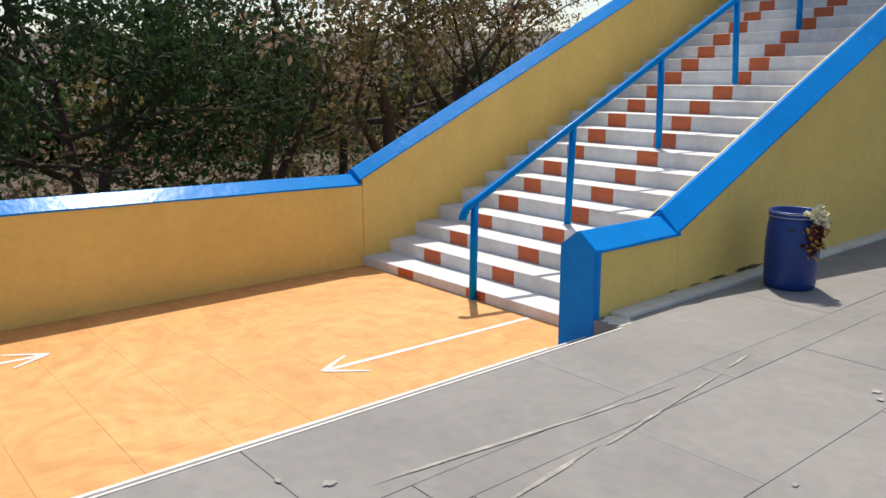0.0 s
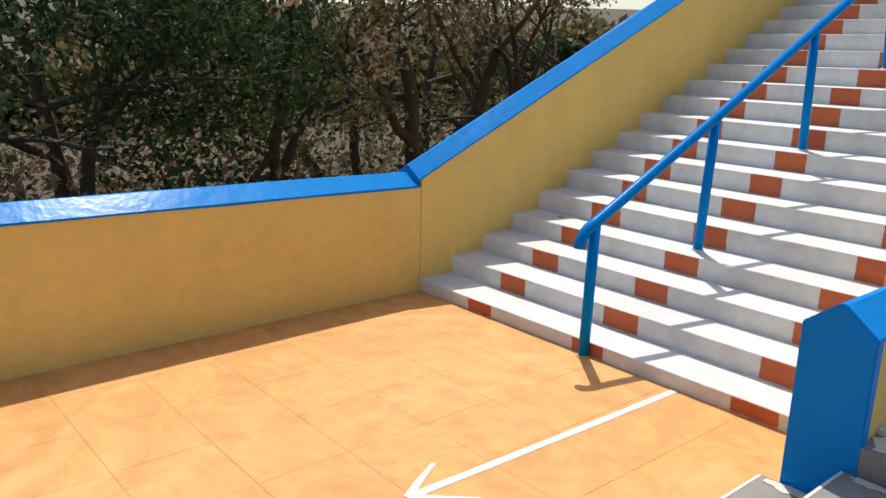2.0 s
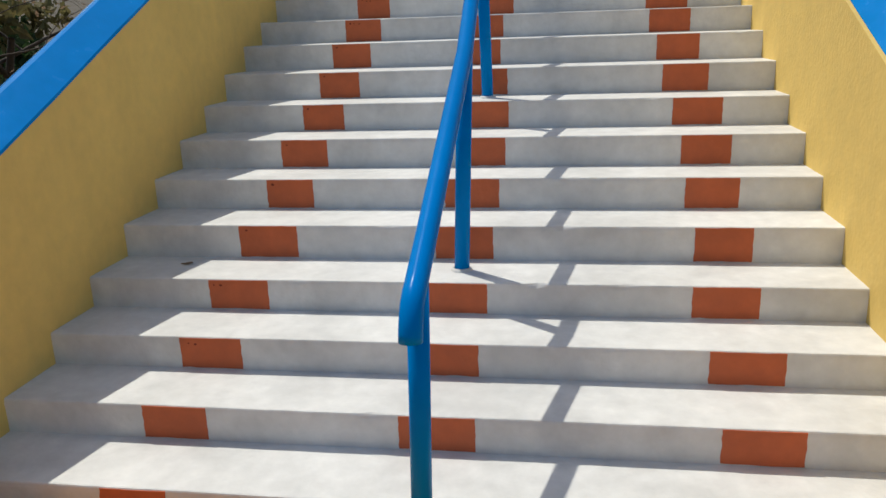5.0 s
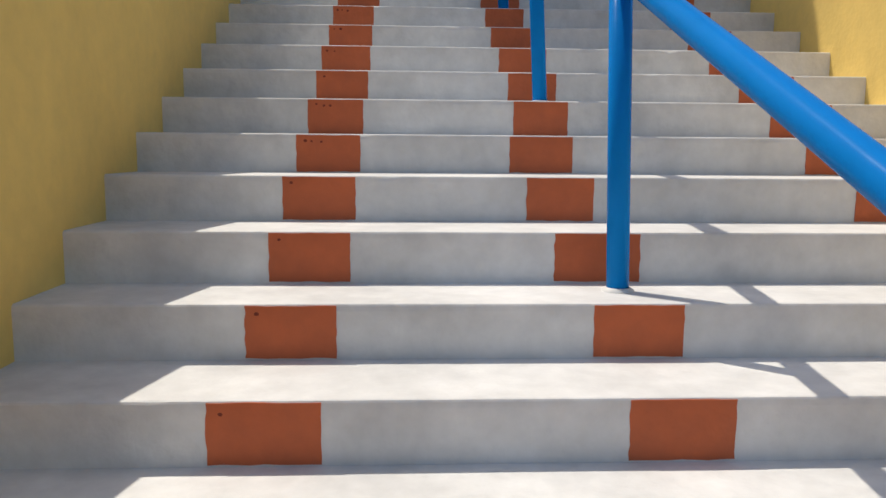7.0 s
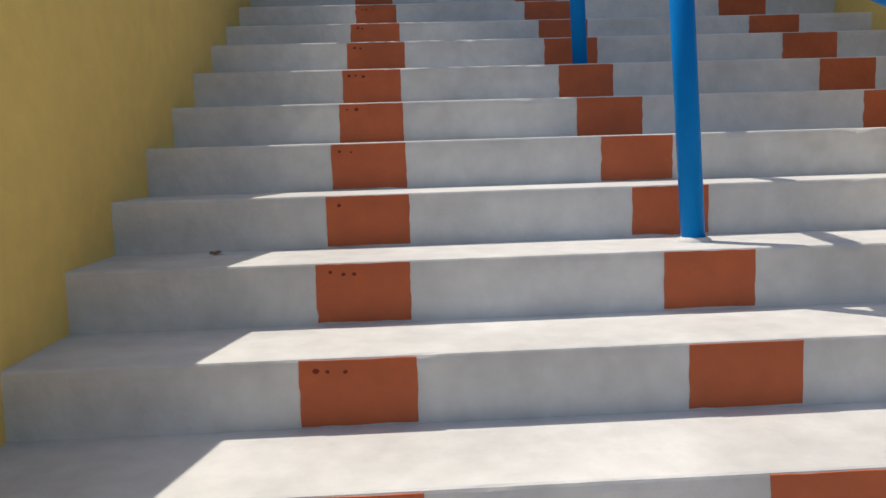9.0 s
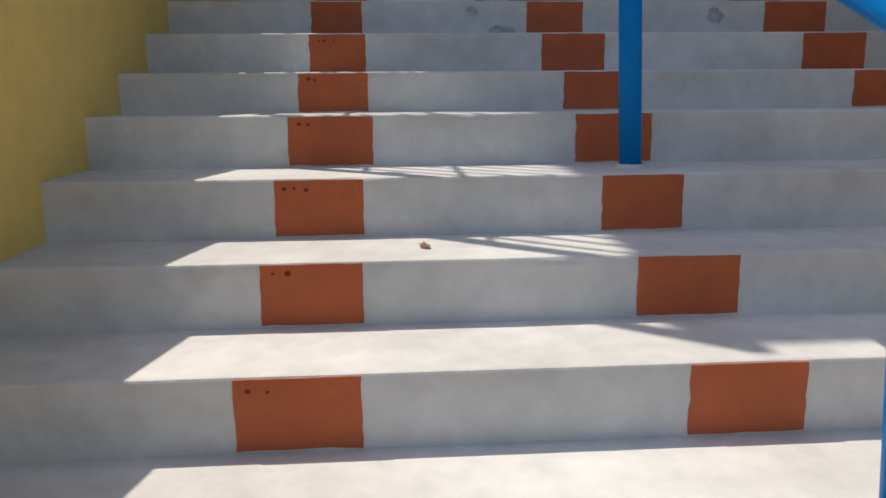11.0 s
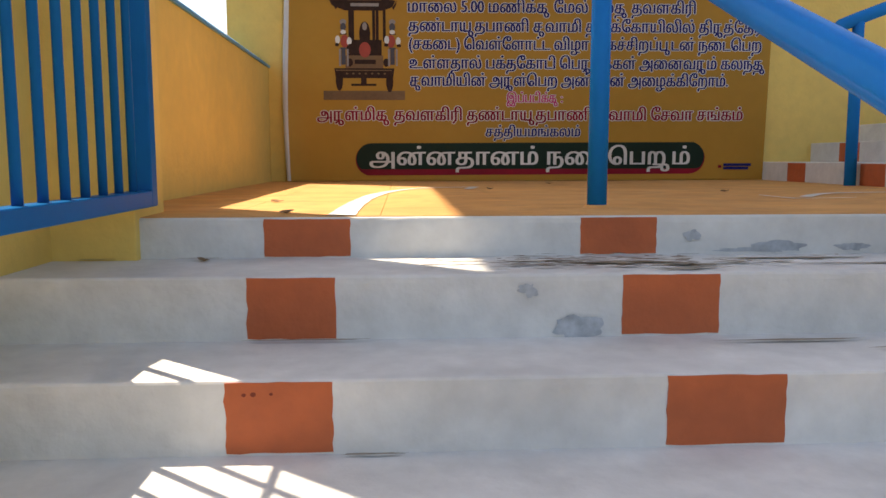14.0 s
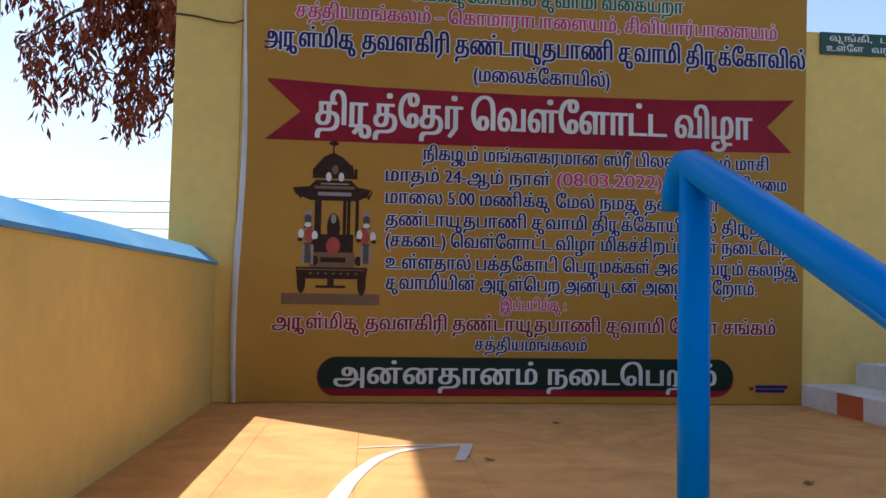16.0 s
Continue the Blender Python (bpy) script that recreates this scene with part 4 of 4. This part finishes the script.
def tree(x, y, z, height, rad, leaves, size, spread, mat, seed, label, depth=4, split=(2, 3), stems=1, keep=0.7):
    rg = random.Random(seed)
    t = thing("tree", label, "tree", group="trees on the hillside")
    bm = bmesh.new()
    tips = []
    for s in range(stems):
        d = Vector((rg.gauss(0, 0.25), rg.gauss(0, 0.25), 1)).normalized()
        grow(bm, Vector((x + rg.gauss(0, 0.25) * (stems > 1), y + rg.gauss(0, 0.25) * (stems > 1), z)), d, height * 0.36, rad, depth, rg, tips, 0.35, split)
    part("trunk", bm, BARK, t)
    if leaves:
        tips = [q for q in tips if rg.random() < keep]
        leaf_cloud(tips, spread, leaves, size, mat, "crown", t, seed)
    return t


GREEN_TREE = "dense dark green tree beyond the parapet"
DRY_TREE = "half-bare tree with dry brown leaves beyond the parapet"
OLIVE_TREE = "spreading olive-green tree with crooked limbs beyond the parapet"
tree(-9.4, 0.2, -1.7, 9.6, 0.15, 14000, 0.17, (0.30, 0.30, 0.30), LEAF_GREEN, 11, GREEN_TREE, 4, (3, 4), 3, 0.4)
tree(-12.5, -5.2, -1.7, 9.0, 0.15, 9500, 0.17, (0.36, 0.36, 0.36), LEAF_GREEN, 12, GREEN_TREE, 4, (3, 4), 2, 0.5)
tree(-9.0, 3.4, -1.7, 10.5, 0.13, 2600, 0.14, (0.17, 0.17, 0.17), LEAF_DRY, 21, DRY_TREE, 5, (2, 3), 2, 0.3)
tree(-7.4, 6.6, -1.7, 10.0, 0.20, 4200, 0.15, (0.20, 0.20, 0.20), LEAF_OLIVE, 32, OLIVE_TREE, 5, (2, 3), 2, 0.35)
tree(-7.6, 8.6, -1.7, 9.0, 0.12, 2000, 0.14, (0.15, 0.15, 0.15), LEAF_DRY, 23, DRY_TREE, 5, (2, 3), 2, 0.3)
tree(-12.0, 6.6, -1.7, 11.5, 0.14, 1500, 0.17, (0.18, 0.18, 0.18), LEAF_DRY, 24, DRY_TREE, 5, (2, 3), 2, 0.3)
tree(-11.6, 9.4, -1.7, 10.0, 0.15, 2400, 0.17, (0.2, 0.2, 0.2), LEAF_OLIVE, 25, OLIVE_TREE, 5, (2, 3), 2, 0.35)

tree(-9.6, 13.2, -1.7, 9.5, 0.12, 1800, 0.14, (0.16, 0.16, 0.16), LEAF_DRY, 27, DRY_TREE, 5, (2, 3), 2, 0.3)


def undergrowth(name, label, seed, x0, x1, y0, y1, z0, z1, count, size, mat):
    g = np.random.default_rng(seed)
    cs = np.stack([g.uniform(x0, x1, 160), g.uniform(y0, y1, 160), z0 + (z1 - z0) * g.random(160) ** 1.6], 1)
    e = thing(name, label, "undergrowth", "stuff")
    leaf_cloud(cs.tolist(), (0.55, 0.55, 0.45), count, size, mat, "foliage", e, seed)


undergrowth("shrubs", "low dry shrubs on the hillside", 5, -16, -6, -6, 14, -1.7, 0.1, 7000, 0.2, LEAF_DRY)
undergrowth("shrubs", "low green shrubs on the hillside", 6, -17, -6, -6, 14, -1.7, 0.6, 7000, 0.2, LEAF_GREEN)
undergrowth("far_woods", "distant olive woods on the hillside", 8, -40, -26, -16, 46, -1.5, 3.2, 10000, 0.9, LEAF_OLIVE)
undergrowth("far_woods", "distant dark woods on the hillside", 9, -38, -26, -20, 46, -1.5, 2.6, 9000, 0.9, LEAF_GREEN)

# copper tree behind the landing
rg = random.Random(5)
t = thing("tree", "tree with hanging bunches of dry copper-red leaves behind the landing", "tree")
bm = bmesh.new()
tips = []
tube(bm, [(0.6, 16.0, -1.7), (0.5, 16.0, 3.0), (0.3, 15.8, 7.5), (0.0, 15.6, 9.5)], [0.22, 0.18, 0.14, 0.08], 10)
for k in range(20):
    end = Vector((rg.uniform(-3.3, 0.5), rg.uniform(14.4, 16.2), rg.uniform(6.3, 8.3)))
    s = Vector((0.2, 15.8, 8.4))
    mid = (s + end) / 2 + Vector((rg.gauss(0, 0.3), rg.gauss(0, 0.3), 0.5))
    pts = [s.lerp(mid, q) .lerp(mid.lerp(end, q), q) for q in (0, 0.2, 0.4, 0.6, 0.8, 1.0)]
    tube(bm, pts, [0.05, 0.04, 0.032, 0.025, 0.018, 0.01], 6)
    for q in pts[2:]:
        for _ in range(4):
            e = q + Vector((rg.gauss(0, 0.3), rg.gauss(0, 0.3), rg.gauss(-0.1, 0.2)))
            tube(bm, [q, (q + e) / 2 + Vector((0, 0, 0.05)), e], [0.01, 0.008, 0.004], 4)
            for dz in (0.0, 0.12, 0.25, 0.38):
                tips.append(tuple(e - Vector((0, 0, dz))))
part("trunk", bm, BARK, t)
leaf_cloud(tips, (0.08, 0.08, 0.10), 23000, 0.15, LEAF_COPPER, "crown", t, 77, droop=2.2, narrow=0.3)

# overhead cables
for i, (z0, z1) in enumerate(((5.9, 6.3), (5.6, 6.05), (5.2, 5.6))):
    c = thing("cable", "thin dark overhead cable", "cable", group="overhead cables")
    pts = [(-12 + 20 * u, 26.0, z0 + (z1 - z0) * u - 0.5 * 4 * u * (1 - u) * 0.3) for u in (j / 16 for j in range(17))]
    part("wire", tube(bmesh.new(), pts, 0.012, 5), WIRE, c)
c = thing("cable", "short dark cable tied from the column to the banner", "cable")
part("wire", tube(bmesh.new(), [(-0.25, BACK_Y - 0.006, 5.335), (-0.14, BACK_Y - 0.008, 5.325), (0.0, BACK_Y - 0.02, 5.295), (0.09, BACK_Y - 0.03, 5.285), (0.16, BACK_Y - 0.05, 5.30)], 0.0055, 8), BARK, c)

# fallen leaves
rg = random.Random(41)
for k, x, f in ((4, 0.36, 0.6), (15, 0.98, 0.45), (20, 0.42, 0.86), (12, 0.3, 0.8), (21, 0.62, 0.35), (21, 1.42, 5.6), (21, 2.5, 4.4), (21, 1.9, 8.3), (21, 0.5, 2.2)):
    bm = bmesh.new()
    n = 10
    ring = [(0.028 * math.cos(i * 2 * math.pi / n), 0.011 * math.sin(i * 2 * math.pi / n) * (1 + 0.3 * rg.random()), 0.004 + 0.008 * rg.random()) for i in range(n)]
    c = bm.verts.new((0, 0, 0.001))
    vs = [bm.verts.new(q) for q in ring]
    for a, b in zip(vs, vs[1:] + vs[:1]):
        bm.faces.new((c, a, b))
    leaf = tagged(part("fallen_leaf", bm, LEAF_DRY), "small curled dry brown leaf on the floor", "leaf", group="fallen leaves")
    leaf.location = (x, STEP_Y[k - 1] + 0.333 * f, STEP_Z[k] + (0.003 if k == 21 else 0.0))
    leaf.rotation_euler.z = rg.uniform(0, 6.28)

# slabs of the floors and the plaza, last
def slab_mesh(w, d, t, gap, bev):
    bm = bmesh.new()
    g = gap / 2
    top = [(g + bev, g + bev), (w - g - bev, g + bev), (w - g - bev, d - g - bev), (g + bev, d - g - bev)]
    edge = [(g, g), (w - g, g), (w - g, d - g), (g, d - g)]
    loft(bm, [[(x, y, -t) for x, y in edge], [(x, y, -bev) for x, y in edge], [(x, y, 0) for x, y in top]])
    return bm


TILE = 0.45
meshes = {}


def tile_floor(parent, x0, x1, y0, y1, z, name="floor_tile"):
    ny, nx = math.ceil((y1 - y0) / TILE), math.ceil((x1 - x0) / TILE)
    for j in range(ny):
        for i in range(nx):
            w, d = min(TILE, x1 - x0 - i * TILE), min(TILE, y1 - y0 - j * TILE)
            key = (round(w, 3), round(d, 3))
            if key not in meshes:
                meshes[key] = mesh_from("floor_tile", slab_mesh(w, d, 0.02, 0.0010, 0.0010), FLOOR)
            ob = new(name, meshes[key])
            ob.parent = parent
            ob.location = (x0 + i * TILE, y1 - j * TILE - d, z + 0.0006 * noise.noise((i * 3.1, j * 2.7, z)))


tile_floor(floor_low, -0.05, 3.155, -8.9, 0.0, 0.0)
tile_floor(upper, 0.0, 3.64, TOP_Y + 0.012, BACK_Y + 0.01, TOP + 0.0025)
rg = random.Random(9)
xs = [3.71, 4.34, 4.53, 5.12, 6.05, 7.0, 8.0, 9.0]
for a, b in zip(xs, xs[1:]):
    y = -9.0 + rg.uniform(0, 0.6)
    cuts = []
    while y < 7:
        cuts.append(y)
        y += rg.uniform(1.1, 2.0)
    joint = {3.71: -3.08, 4.53: -1.80}.get(a)
    if joint:
        cuts[min(range(len(cuts)), key=lambda i: abs(cuts[i] - joint))] = joint
    for y0, y1 in zip(cuts, cuts[1:]):
        ob = part("slab", slab_mesh(b - a, y1 - y0, 0.03, 0.0025, 0.0015), STONE, plaza)
        ob.location = (a, y0, PLAZA + 0.0015 * rg.uniform(-1, 1))
for i, (x, y, w, d, lean) in enumerate(((4.30, -2.35, 0.030, 0.85, -6), (4.36, -1.80, 0.018, 0.45, -5), (4.40, -1.45, 0.012, 0.3, -4), (4.60, -2.30, 0.035, 0.5, 7), (4.55, -1.75, 0.028, 0.5, 7), (4.49, -1.25, 0.016, 0.45, 7), (4.42, -0.78, 0.022, 0.22, 8),
                                        (5.19, -1.73, 0.03, 0.03, 0), (5.02, -0.66, 0.05, 0.05, 0), (5.07, -0.74, 0.05, 0.035, 0), (4.02, -3.08, 0.05, 0.025, 0), (4.15, -2.95, 0.06, 0.05, 0))):
    streak = smear("mortar_streak", MORTAR, plaza, x, y, PLAZA + 0.0030 + 0.0002 * i, w * 0.7, d, i * 4.7 + 2, "z", "pale mortar streak along a paving joint")
    streak.rotation_euler.z = radians(lean)
